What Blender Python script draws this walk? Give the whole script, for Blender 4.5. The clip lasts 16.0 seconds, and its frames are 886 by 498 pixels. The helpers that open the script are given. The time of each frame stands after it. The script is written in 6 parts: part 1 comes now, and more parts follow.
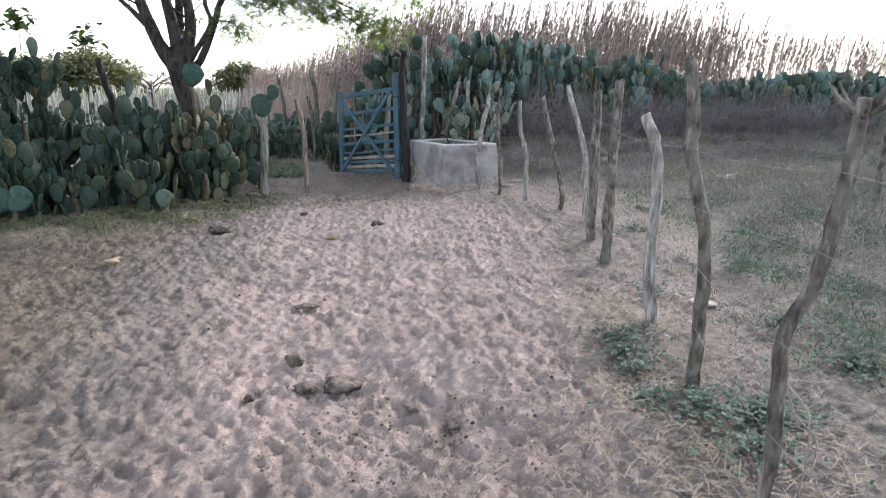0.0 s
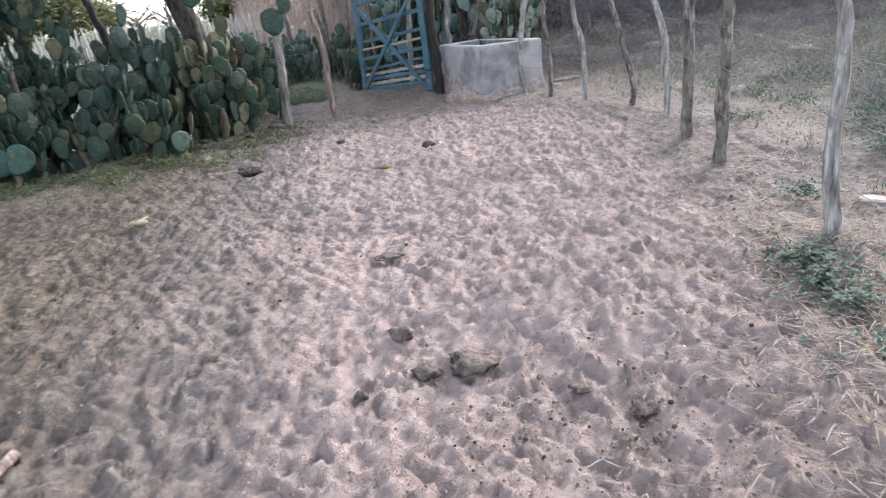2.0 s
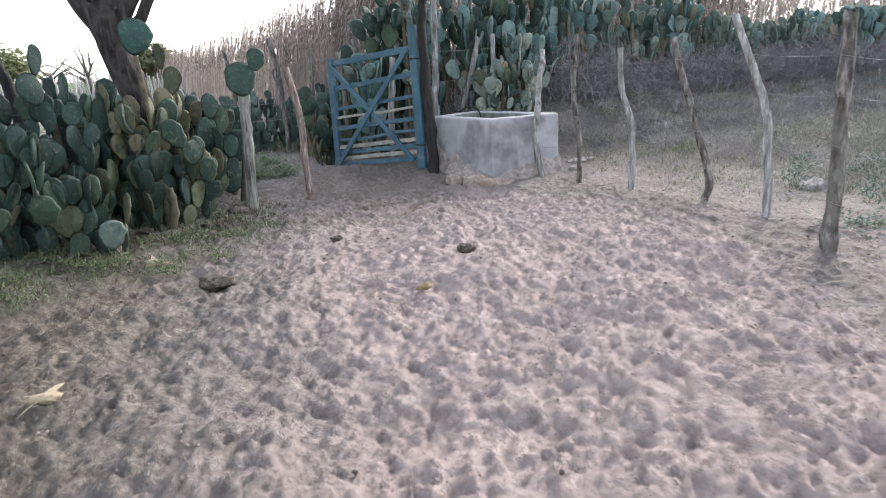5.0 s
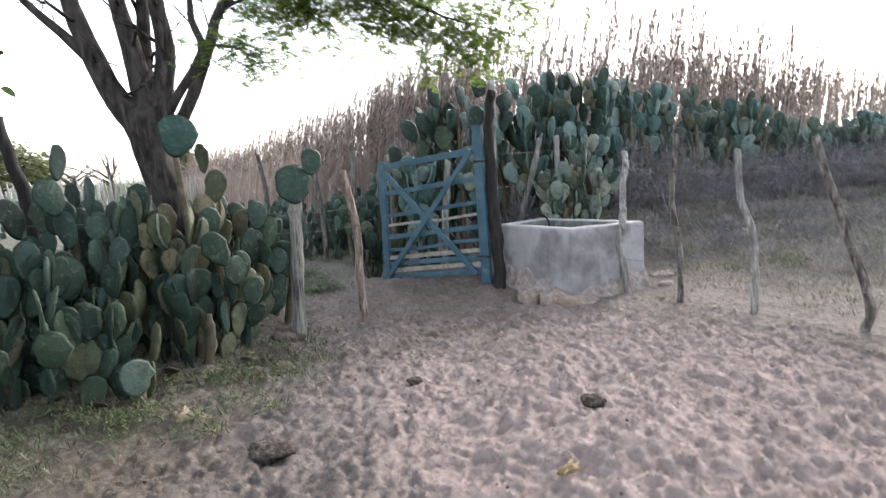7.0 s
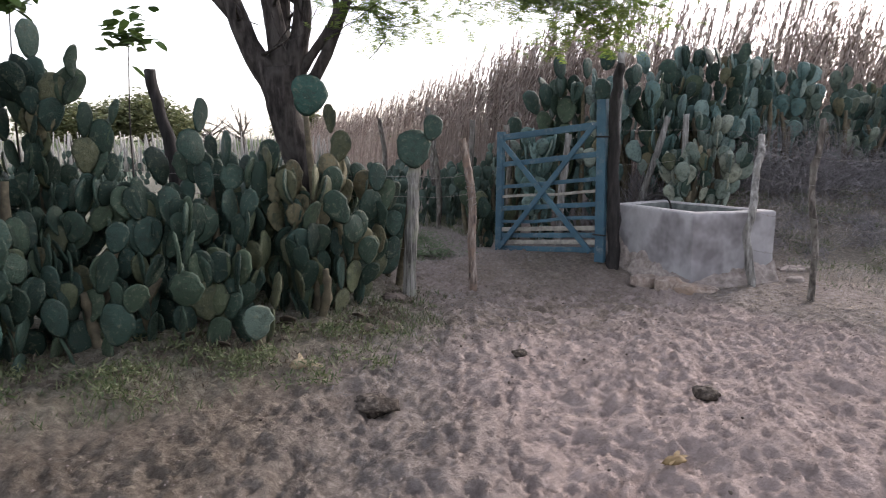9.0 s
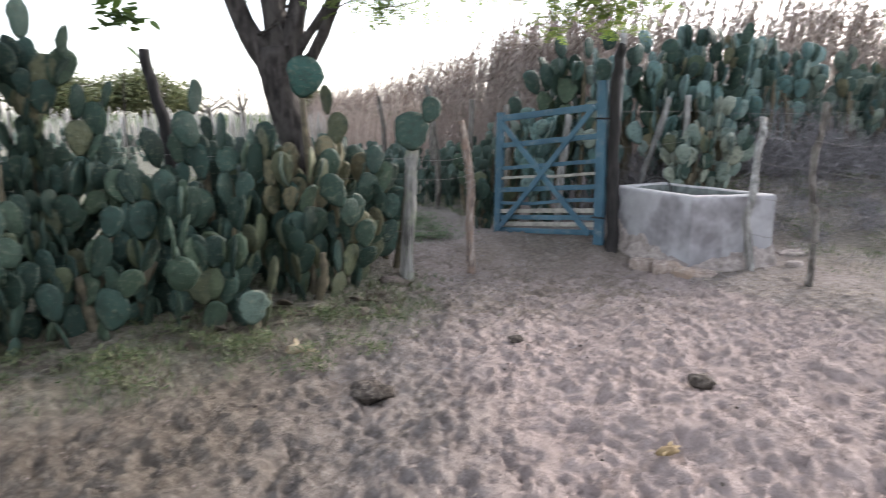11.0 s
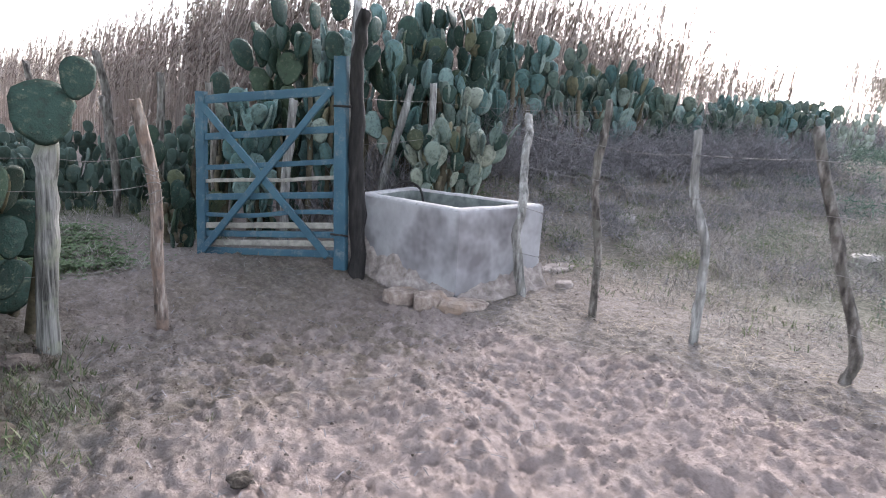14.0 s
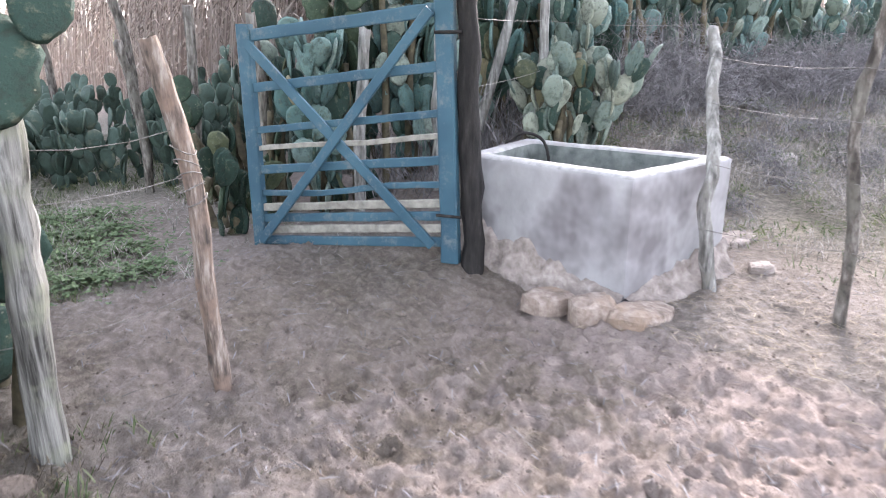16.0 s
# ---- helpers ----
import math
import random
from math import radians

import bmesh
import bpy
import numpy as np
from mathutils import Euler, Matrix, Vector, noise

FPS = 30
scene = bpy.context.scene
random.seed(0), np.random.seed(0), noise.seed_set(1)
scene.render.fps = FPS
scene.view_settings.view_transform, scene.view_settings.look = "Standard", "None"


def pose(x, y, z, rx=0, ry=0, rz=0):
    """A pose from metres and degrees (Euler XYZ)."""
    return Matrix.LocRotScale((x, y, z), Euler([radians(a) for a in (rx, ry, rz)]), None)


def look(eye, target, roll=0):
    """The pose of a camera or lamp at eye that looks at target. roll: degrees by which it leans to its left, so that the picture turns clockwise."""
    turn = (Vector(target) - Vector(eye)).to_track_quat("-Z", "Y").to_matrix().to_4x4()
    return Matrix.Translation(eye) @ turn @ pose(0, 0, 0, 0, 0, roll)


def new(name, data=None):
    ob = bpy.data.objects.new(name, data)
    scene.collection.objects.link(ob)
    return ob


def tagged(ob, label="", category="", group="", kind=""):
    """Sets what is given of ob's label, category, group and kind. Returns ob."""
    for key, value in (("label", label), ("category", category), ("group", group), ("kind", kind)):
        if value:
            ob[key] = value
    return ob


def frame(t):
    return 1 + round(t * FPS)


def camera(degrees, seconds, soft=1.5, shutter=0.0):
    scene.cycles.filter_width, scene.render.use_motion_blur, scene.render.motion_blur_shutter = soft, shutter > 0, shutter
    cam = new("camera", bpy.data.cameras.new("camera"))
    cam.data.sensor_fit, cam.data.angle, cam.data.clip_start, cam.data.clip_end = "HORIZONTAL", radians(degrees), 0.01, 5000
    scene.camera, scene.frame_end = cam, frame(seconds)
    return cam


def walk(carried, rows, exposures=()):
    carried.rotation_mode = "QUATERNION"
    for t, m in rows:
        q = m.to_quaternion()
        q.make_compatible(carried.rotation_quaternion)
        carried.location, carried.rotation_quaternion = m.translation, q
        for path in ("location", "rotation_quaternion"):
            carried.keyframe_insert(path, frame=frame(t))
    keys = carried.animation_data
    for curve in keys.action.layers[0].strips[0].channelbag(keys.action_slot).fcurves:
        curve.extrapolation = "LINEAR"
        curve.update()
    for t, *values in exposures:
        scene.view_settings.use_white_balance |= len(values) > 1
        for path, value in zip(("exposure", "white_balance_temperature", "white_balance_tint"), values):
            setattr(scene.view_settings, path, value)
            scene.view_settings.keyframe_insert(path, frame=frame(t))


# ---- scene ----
cam = camera(66.6, 16.0, soft=1.0, shutter=0.3)
PATH = [
    (0, (0.006, -0.045, 1.504), (0.592, 1.81, 1.038), 0.2),
    (0.5, (-0.031, 0.035, 1.446), (0.483, 1.887, 0.895), -1.1),
    (1, (-0.027, 0.364, 1.424), (0.385, 2.251, 0.906), -6.5),
    (1.5, (-0.128, 0.717, 1.393), (0.197, 2.593, 0.782), -6.5),
    (2, (-0.246, 1.049, 1.365), (0.27, 2.848, 0.658), -6.3),
    (2.5, (-0.315, 1.358, 1.323), (0.285, 3.134, 0.626), -7.2),
    (3, (-0.362, 1.652, 1.296), (0.447, 3.339, 0.59), -3.6),
    (3.5, (-0.427, 2.044, 1.296), (0.571, 3.66, 0.67), -3.0),
    (4, (-0.495, 2.459, 1.285), (0.434, 4.135, 0.712), -2.8),
    (4.5, (-0.53, 2.865, 1.288), (0.289, 4.577, 0.657), -3.1),
    (4.7, (-0.512, 2.992, 1.307), (0.253, 4.745, 0.722), -3.1),
    (6.8, (-0.612, 4.463, 1.335), (0.214, 6.238, 0.929), -2.7),
    (7, (-0.628, 4.495, 1.347), (0.153, 6.319, 1.096), -3.2),
    (7.5, (-0.622, 4.533, 1.388), (0.109, 6.385, 1.201), -1.0),
    (7.6, (-0.643, 4.556, 1.39), (0.099, 6.405, 1.207), -0.6),
    (8, (-0.632, 4.528, 1.373), (0.105, 6.375, 1.157), 1.1),
    (8.5, (-0.658, 4.529, 1.344), (-0.022, 6.402, 1.051), 2.1),
    (8.6, (-0.673, 4.559, 1.338), (-0.069, 6.441, 1.038), 1.7),
    (8.7, (-0.661, 4.522, 1.332), (-0.114, 6.421, 1.024), 0.6),
    (10.8, (-0.67, 4.548, 1.375), (-0.326, 6.477, 0.973), -0.8),
    (10.9, (-0.657, 4.544, 1.379), (-0.266, 6.463, 0.974), -0.1),
    (11, (-0.627, 4.551, 1.385), (-0.159, 6.455, 0.993), 0.3),
    (11.5, (-0.566, 4.655, 1.348), (0.242, 6.434, 0.922), 2.2),
    (12, (-0.403, 4.872, 1.363), (0.462, 6.634, 0.981), -0.0),
    (12.5, (-0.409, 5.235, 1.317), (0.688, 6.852, 0.893), -1.6),
    (13, (-0.304, 5.547, 1.358), (1.008, 6.986, 0.9), 0.1),
    (13.5, (-0.166, 5.909, 1.382), (1.101, 7.402, 0.972), 2.1),
    (14, (-0.027, 6.279, 1.367), (1.188, 7.815, 0.963), 3.2),
    (14.5, (0.123, 6.649, 1.354), (1.325, 8.171, 0.866), -0.0),
    (15, (0.33, 7.091, 1.368), (1.428, 8.675, 0.836), -0.3),
    (15.5, (0.369, 7.525, 1.322), (1.383, 9.151, 0.749), 0.2),
    (15.6, (0.374, 7.6, 1.321), (1.425, 9.19, 0.715), 0.5),
    (16, (0.435, 7.956, 1.322), (1.531, 9.518, 0.723), -0.4),
]
walk(cam, [(t, look(eye, target, roll)) for t, eye, target, roll in PATH],
     exposures=[(t, 1.80 + e, k, g) for t, e, k, g in ((0.0, 0.2, 6300, 12), (0.5, 0.3, 6300, 12), (2.0, 0.48, 6250, 14), (3.0, 0.45, 6100, 12), (4.5, 0.52, 6200, 12), (6.8, 0.46, 6400, 12), (7.0, 0.4, 6450, 12), (7.5, -0.08, 6500, 14), (8.5, -0.15, 6600, 18), (11.0, 0.4, 6450, 13), (12.5, 0.48, 6250, 13), (13.5, 0.5, 6200, 14), (14.5, 0.74, 6200, 14), (15.5, 1.2, 6400, 16), (16.0, 1.38, 6450, 16))])

# ---- light: low sun ahead beyond the cane, pale bright sky ----
SUN_BEARING, SUN_HEIGHT = 58.0, 25.0
world = bpy.data.worlds.new("sky")
scene.world = world
world.use_nodes = True
wn = world.node_tree.nodes
sky = wn.new("ShaderNodeTexSky")
sky.sky_type, sky.sun_disc = "NISHITA", False
sky.sun_elevation, sky.sun_rotation = radians(SUN_HEIGHT), radians(SUN_BEARING)
sky.air_density, sky.dust_density, sky.ozone_density = 1.0, 1.5, 1.5
wn["Background"].inputs["Strength"].default_value = 0.15
haze = wn.new("ShaderNodeHueSaturation")  # thin high cloud takes most of the colour out of the sky
haze.inputs["Saturation"].default_value = 0.4
world.node_tree.links.new(sky.outputs[0], haze.inputs["Color"])
world.node_tree.links.new(haze.outputs[0], wn["Background"].inputs["Color"])

sun = new("sun", bpy.data.lights.new("sun", "SUN"))
sun.data.energy, sun.data.angle, sun.data.color = 1.2, radians(11), (1.0, 0.92, 0.84)
sb, sh = radians(SUN_BEARING), radians(SUN_HEIGHT)
sun.matrix_world = look((30 * math.sin(sb), 30 * math.cos(sb), 30 * math.tan(sh) + 1), (0, 0, 1))

# ---- materials ----


def shader(name, rough=0.8, spec=0.3):
    m = bpy.data.materials.new(name)
    m.use_nodes = True
    n, l = m.node_tree.nodes, m.node_tree.links
    b = n["Principled BSDF"]
    b.inputs["Roughness"].default_value = rough
    b.inputs["Specular IOR Level"].default_value = spec
    return m, n, l, b


def noise_node(n, l, coord, scale, detail=4.0, rough=0.6):
    t = n.new("ShaderNodeTexNoise")
    t.inputs["Scale"].default_value, t.inputs["Detail"].default_value, t.inputs["Roughness"].default_value = scale, detail, rough
    l.new(coord, t.inputs["Vector"])
    return t.outputs["Fac"]


def ramp(n, l, fac, stops):
    r = n.new("ShaderNodeValToRGB")
    e = r.color_ramp.elements
    while len(e) < len(stops):
        e.new(0.5)
    for k, (p, c) in zip(e, stops):
        k.position, k.color = p, (*c, 1)
    l.new(fac, r.inputs["Fac"])
    return r.outputs["Color"]


def mixed(n, l, fac, a, b, mode="MIX"):
    x = n.new("ShaderNodeMix")
    x.data_type, x.blend_type = "RGBA", mode
    if isinstance(fac, float):
        x.inputs[0].default_value = fac
    else:
        l.new(fac, x.inputs[0])
    for s, v in ((x.inputs[6], a), (x.inputs[7], b)):
        if isinstance(v, tuple):
            s.default_value = (*v, 1)
        else:
            l.new(v, s)
    return x.outputs[2]


def relief(n, l, b, height, strength, distance):
    k = n.new("ShaderNodeBump")
    k.inputs["Strength"].default_value, k.inputs["Distance"].default_value = strength, distance
    l.new(height, k.inputs["Height"])
    l.new(k.outputs[0], b.inputs["Normal"])


def stretched(n, l, scale):
    c, m = n.new("ShaderNodeTexCoord"), n.new("ShaderNodeMapping")
    m.inputs["Scale"].default_value = scale
    l.new(c.outputs["Object"], m.inputs["Vector"])
    return m.outputs[0]


def weathered(name, stops, fine=30.0, broad=3.0, rough=0.85, bump=0.5, depth=0.006, scale=(1, 1, 1), stain=None, spec=0.25, island=0.0):
    """Grain by a fine noise over the stops, darkened or tinted by broad stains."""
    m, n, l, b = shader(name, rough, spec)
    v = stretched(n, l, scale)
    f = noise_node(n, l, v, fine, 5)
    col = ramp(n, l, f, stops)
    g = noise_node(n, l, stretched(n, l, (1, 1, 1)), broad, 3)
    if stain:
        s = n.new("ShaderNodeMapRange")
        s.inputs[1].default_value, s.inputs[2].default_value = 0.48, 0.68
        l.new(g, s.inputs[0])
        col = mixed(n, l, s.outputs[0], col, stain)
    if island:
        gi = n.new("ShaderNodeNewGeometry")
        oi = n.new("ShaderNodeObjectInfo")
        ad = n.new("ShaderNodeMath")
        ad.operation = "ADD"
        l.new(gi.outputs["Random Per Island"], ad.inputs[0])
        l.new(oi.outputs["Random"], ad.inputs[1])
        fr = n.new("ShaderNodeMath")
        fr.operation = "FRACT"
        l.new(ad.outputs[0], fr.inputs[0])
        h = n.new("ShaderNodeHueSaturation")
        mr = n.new("ShaderNodeMapRange")
        mr.inputs[3].default_value, mr.inputs[4].default_value = 1 - island, 1 + island
        l.new(fr.outputs[0], mr.inputs[0])
        l.new(mr.outputs[0], h.inputs["Value"])
        l.new(col, h.inputs["Color"])
        col = h.outputs[0]
    l.new(col, b.inputs["Base Color"])
    if bump:
        relief(n, l, b, f, bump, depth)
    return m


def leafy(name, a, b2, through_light=0.35, rough=0.55, island=True):
    """Thin leaf: colour varies from leaf to leaf, and some light comes through."""
    m, n, l, b = shader(name, rough, 0.3)
    gi = n.new("ShaderNodeNewGeometry")
    col = mixed(n, l, gi.outputs["Random Per Island"], a, b2)
    l.new(col, b.inputs["Base Color"])
    tr = n.new("ShaderNodeBsdfTranslucent")
    l.new(col, tr.inputs["Color"])
    mx = n.new("ShaderNodeMixShader")
    mx.inputs[0].default_value = through_light
    l.new(b.outputs[0], mx.inputs[1])
    l.new(tr.outputs[0], mx.inputs[2])
    l.new(mx.outputs[0], n["Material Output"].inputs["Surface"])
    return m


def ground_material():
    m, n, l, b = shader("sandy_ground", 0.95, 0.15)
    c = n.new("ShaderNodeTexCoord").outputs["Object"]
    at = n.new("ShaderNodeAttribute")
    at.attribute_name = "cover"
    sep = n.new("ShaderNodeSeparateColor")
    l.new(at.outputs["Color"], sep.inputs[0])
    f1, f2, f3 = noise_node(n, l, c, 2.2, 4), noise_node(n, l, c, 22, 8, 0.72), noise_node(n, l, c, 85, 5, 0.75)
    sand = mixed(n, l, 0.5, ramp(n, l, f1, [(0.3, (0.285, 0.226, 0.204)), (0.7, (0.375, 0.303, 0.278))]),
                 ramp(n, l, f2, [(0.33, (0.235, 0.185, 0.165)), (0.5, (0.33, 0.264, 0.24)), (0.66, (0.425, 0.347, 0.318))]))
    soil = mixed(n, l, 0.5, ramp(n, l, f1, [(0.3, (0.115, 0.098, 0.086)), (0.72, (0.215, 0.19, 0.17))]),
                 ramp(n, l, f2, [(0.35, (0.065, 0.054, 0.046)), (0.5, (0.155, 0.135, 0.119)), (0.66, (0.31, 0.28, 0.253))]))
    turf = ramp(n, l, f2, [(0.33, (0.062, 0.066, 0.045)), (0.5, (0.155, 0.156, 0.118)), (0.67, (0.30, 0.295, 0.238))])
    humus = mixed(n, l, 0.5, ramp(n, l, f1, [(0.3, (0.085, 0.068, 0.052)), (0.7, (0.165, 0.135, 0.104))]),
                  ramp(n, l, f2, [(0.35, (0.06, 0.047, 0.036)), (0.5, (0.135, 0.111, 0.085)), (0.66, (0.27, 0.232, 0.185))]))
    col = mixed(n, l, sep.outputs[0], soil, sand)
    col = mixed(n, l, sep.outputs[2], col, humus)
    col = mixed(n, l, sep.outputs[1], col, turf)
    grit = n.new("ShaderNodeMapRange")
    grit.inputs[1].default_value, grit.inputs[2].default_value, grit.inputs[3].default_value, grit.inputs[4].default_value = 0.57, 0.70, 0.0, 0.55
    l.new(f3, grit.inputs[0])
    col = mixed(n, l, grit.outputs[0], col, (0.14, 0.11, 0.09))
    l.new(col, b.inputs["Base Color"])
    a = n.new("ShaderNodeMath")
    a.operation = "MULTIPLY_ADD"
    a.inputs[1].default_value = 0.3
    l.new(f3, a.inputs[0])
    l.new(f2, a.inputs[2])
    relief(n, l, b, a.outputs[0], 1.0, 0.034)
    return m


def cactus_material(name, stops):
    """Waxy skin with dull blotches, corky scars and rows of spine dots."""
    m, n, l, b = shader(name, 0.62, 0.22)
    oi = n.new("ShaderNodeObjectInfo")
    c = n.new("ShaderNodeTexCoord").outputs["Object"]
    ad = n.new("ShaderNodeVectorMath")
    ad.operation = "ADD"
    l.new(c, ad.inputs[0])
    rv = n.new("ShaderNodeCombineXYZ")
    sc = n.new("ShaderNodeMath")
    sc.operation = "MULTIPLY"
    sc.inputs[1].default_value = 40
    l.new(oi.outputs["Random"], sc.inputs[0])
    l.new(sc.outputs[0], rv.inputs[0])
    l.new(rv.outputs[0], ad.inputs[1])
    c = ad.outputs[0]
    col = ramp(n, l, oi.outputs["Random"], stops)

    def share(f, lo, hi, most):
        h = n.new("ShaderNodeMapRange")
        h.inputs[1].default_value, h.inputs[2].default_value, h.inputs[3].default_value, h.inputs[4].default_value = lo, hi, 0, most
        l.new(f, h.inputs[0])
        return h.outputs[0]

    f1, f2 = noise_node(n, l, c, 3.0, 5, 0.65), noise_node(n, l, c, 6.5, 6, 0.7)
    col = mixed(n, l, share(f1, 0.5, 0.64, 0.6), col, (0.022, 0.034, 0.026))
    col = mixed(n, l, share(f2, 0.55, 0.66, 0.62), col, (0.14, 0.145, 0.10))
    col = mixed(n, l, share(f2, 0.46, 0.34, 0.6), col, (0.03, 0.035, 0.025))
    sp = n.new("ShaderNodeTexVoronoi")
    sp.inputs["Scale"].default_value = 7.5
    l.new(c, sp.inputs["Vector"])
    d = n.new("ShaderNodeMapRange")
    d.inputs[1].default_value, d.inputs[2].default_value, d.inputs[3].default_value, d.inputs[4].default_value = 0.05, 0.10, 0.6, 0.0
    l.new(sp.outputs["Distance"], d.inputs[0])
    col = mixed(n, l, d.outputs[0], col, (0.30, 0.28, 0.21))
    l.new(col, b.inputs["Base Color"])
    relief(n, l, b, f2, 0.5, 0.05)
    return m


def blue_paint():
    m, n, l, b = shader("worn_blue_paint", 0.6, 0.3)
    c = stretched(n, l, (1, 1, 1))
    f, g = noise_node(n, l, c, 9, 9, 0.8), noise_node(n, l, c, 2.5, 3)
    col = ramp(n, l, g, [(0.3, (0.020, 0.058, 0.088)), (0.7, (0.045, 0.105, 0.14))])
    w = n.new("ShaderNodeMapRange")
    w.inputs[1].default_value, w.inputs[2].default_value = 0.52, 0.68
    l.new(f, w.inputs[0])
    col = mixed(n, l, w.outputs[0], col, (0.12, 0.14, 0.15))
    l.new(col, b.inputs["Base Color"])
    relief(n, l, b, f, 0.5, 0.004)
    return m


GROUND = ground_material()
POST_WOOD = weathered("grey_post_wood", [(0.36, (0.034, 0.029, 0.025)), (0.5, (0.098, 0.084, 0.073)), (0.65, (0.235, 0.214, 0.192))], 26, 8, 0.9, 1.0, 0.025, (1, 1, 0.3), (0.125, 0.118, 0.10))
PALE_WOOD = weathered("bleached_post_wood", [(0.35, (0.075, 0.071, 0.066)), (0.5, (0.20, 0.192, 0.18)), (0.65, (0.37, 0.36, 0.34))], 30, 9, 0.9, 1.0, 0.012, (1, 1, 0.16), (0.17, 0.158, 0.142))
SPLIT_WOOD = weathered("split_grey_wood", [(0.36, (0.045, 0.042, 0.038)), (0.5, (0.19, 0.182, 0.168)), (0.66, (0.34, 0.33, 0.305))], 34, 6, 0.9, 1.0, 0.02, (1, 1, 0.05), (0.21, 0.215, 0.165))
RED_WOOD = weathered("reddish_post_wood", [(0.35, (0.055, 0.046, 0.041)), (0.5, (0.16, 0.122, 0.102)), (0.65, (0.32, 0.272, 0.238))], 30, 9, 0.9, 0.9, 0.012, (1, 1, 0.2), (0.2, 0.14, 0.11))
DARK_WOOD = weathered("dark_charred_wood", [(0.3, (0.010, 0.009, 0.009)), (0.6, (0.028, 0.025, 0.024)), (0.8, (0.065, 0.06, 0.058))], 25, 2, 0.9, 0.9, 0.012, (1, 1, 0.2))
BARK = weathered("dark_tree_bark", [(0.35, (0.012, 0.010, 0.009)), (0.5, (0.030, 0.025, 0.023)), (0.68, (0.085, 0.074, 0.068))], 22, 5, 0.92, 1.0, 0.03, (1, 1, 0.22), (0.06, 0.053, 0.048))
BARE_WOOD = weathered("bare_board_wood", [(0.3, (0.14, 0.13, 0.115)), (0.7, (0.30, 0.285, 0.25))], 16, 2, 0.85, 0.6, 0.006)
BLUE = blue_paint()
CONCRETE = weathered("rendered_concrete", [(0.3, (0.21, 0.203, 0.208)), (0.5, (0.285, 0.274, 0.28)), (0.7, (0.36, 0.348, 0.352))], 3.2, 2.6, 0.92, 0.5, 0.01, (1, 1, 0.7), (0.15, 0.138, 0.142))
# rim cement, paler than the walls: skylight on the top put into its colour
RIM = weathered("skylit_cement_rim", [(0.3, (0.22, 0.213, 0.21)), (0.5, (0.31, 0.302, 0.298)), (0.7, (0.38, 0.37, 0.366))], 18, 5.0, 0.9, 0.5, 0.006, (1, 1, 1), (0.27, 0.25, 0.245))
# inner walls and floor of the basin, darker and slightly greener than outside
TROUGH_INSIDE = weathered("dark_trough_inside", [(0.3, (0.06, 0.07, 0.065)), (0.7, (0.17, 0.18, 0.17))], 9, 2, 0.7, 0.5, 0.006)
STONE = weathered("field_stone", [(0.3, (0.16, 0.122, 0.10)), (0.5, (0.26, 0.205, 0.172)), (0.7, (0.38, 0.32, 0.282))], 16, 5, 0.9, 1.0, 0.03, (1, 1, 1), (0.28, 0.205, 0.155))
RUBBLE = weathered("rubble_footing", [(0.3, (0.13, 0.107, 0.095)), (0.55, (0.26, 0.22, 0.198)), (0.75, (0.38, 0.335, 0.305))], 14, 3, 0.9, 0.8, 0.015)
PALE_STONE = weathered("pale_field_stone", [(0.3, (0.17, 0.152, 0.137)), (0.7, (0.33, 0.302, 0.278))], 14, 3, 0.9, 0.6, 0.012)
OLD_DUNG = weathered("trodden_grey_dung", [(0.35, (0.035, 0.027, 0.023)), (0.52, (0.09, 0.072, 0.062)), (0.7, (0.2, 0.166, 0.146))], 34, 7, 0.95, 1.0, 0.02, (1, 1, 1), (0.16, 0.128, 0.11))
DUNG = weathered("dry_dung", [(0.35, (0.022, 0.017, 0.013)), (0.52, (0.065, 0.052, 0.042)), (0.7, (0.16, 0.135, 0.112))], 30, 6, 0.95, 1.0, 0.02)
BROWN_HUSK = weathered("brown_husk", [(0.3, (0.095, 0.062, 0.03)), (0.7, (0.21, 0.15, 0.075))], 20, 6, 0.85, 0.6, 0.006)
HUSK = weathered("dry_corn_husk", [(0.3, (0.21, 0.165, 0.105)), (0.7, (0.37, 0.305, 0.20))], 20, 6, 0.8, 0.6, 0.006)
CLOD = weathered("sand_crumb", [(0.3, (0.15, 0.118, 0.104)), (0.7, (0.25, 0.203, 0.184))], 60, 4, 0.95, 0.0, island=0.25)
EARTH = weathered("earth_crumb", [(0.3, (0.085, 0.066, 0.054)), (0.7, (0.18, 0.147, 0.126))], 60, 4, 0.95, 0.0, island=0.35)
WIRE = weathered("rusty_wire", [(0.3, (0.10, 0.085, 0.075)), (0.7, (0.25, 0.23, 0.22))], 60, 10, 0.6, 0.0)
PAD = cactus_material("cactus_pad_green", [(0.0, (0.012, 0.028, 0.021)), (0.4, (0.021, 0.043, 0.031)), (0.65, (0.035, 0.062, 0.043)), (0.85, (0.05, 0.075, 0.045)), (0.96, (0.085, 0.095, 0.05)), (1.0, (0.10, 0.08, 0.045))])
PAD_BLUE = cactus_material("cactus_pad_bluish", [(0.0, (0.055, 0.11, 0.104)), (0.45, (0.11, 0.182, 0.17)), (0.8, (0.17, 0.245, 0.226)), (1.0, (0.26, 0.29, 0.24))])
PAD_PALE = cactus_material("cactus_pad_dusty", [(0.0, (0.11, 0.15, 0.13)), (0.5, (0.18, 0.22, 0.185)), (1.0, (0.27, 0.28, 0.22))])
PAD_TEAL = cactus_material("cactus_pad_teal", [(0.0, (0.024, 0.066, 0.054)), (1.0, (0.042, 0.092, 0.076))])
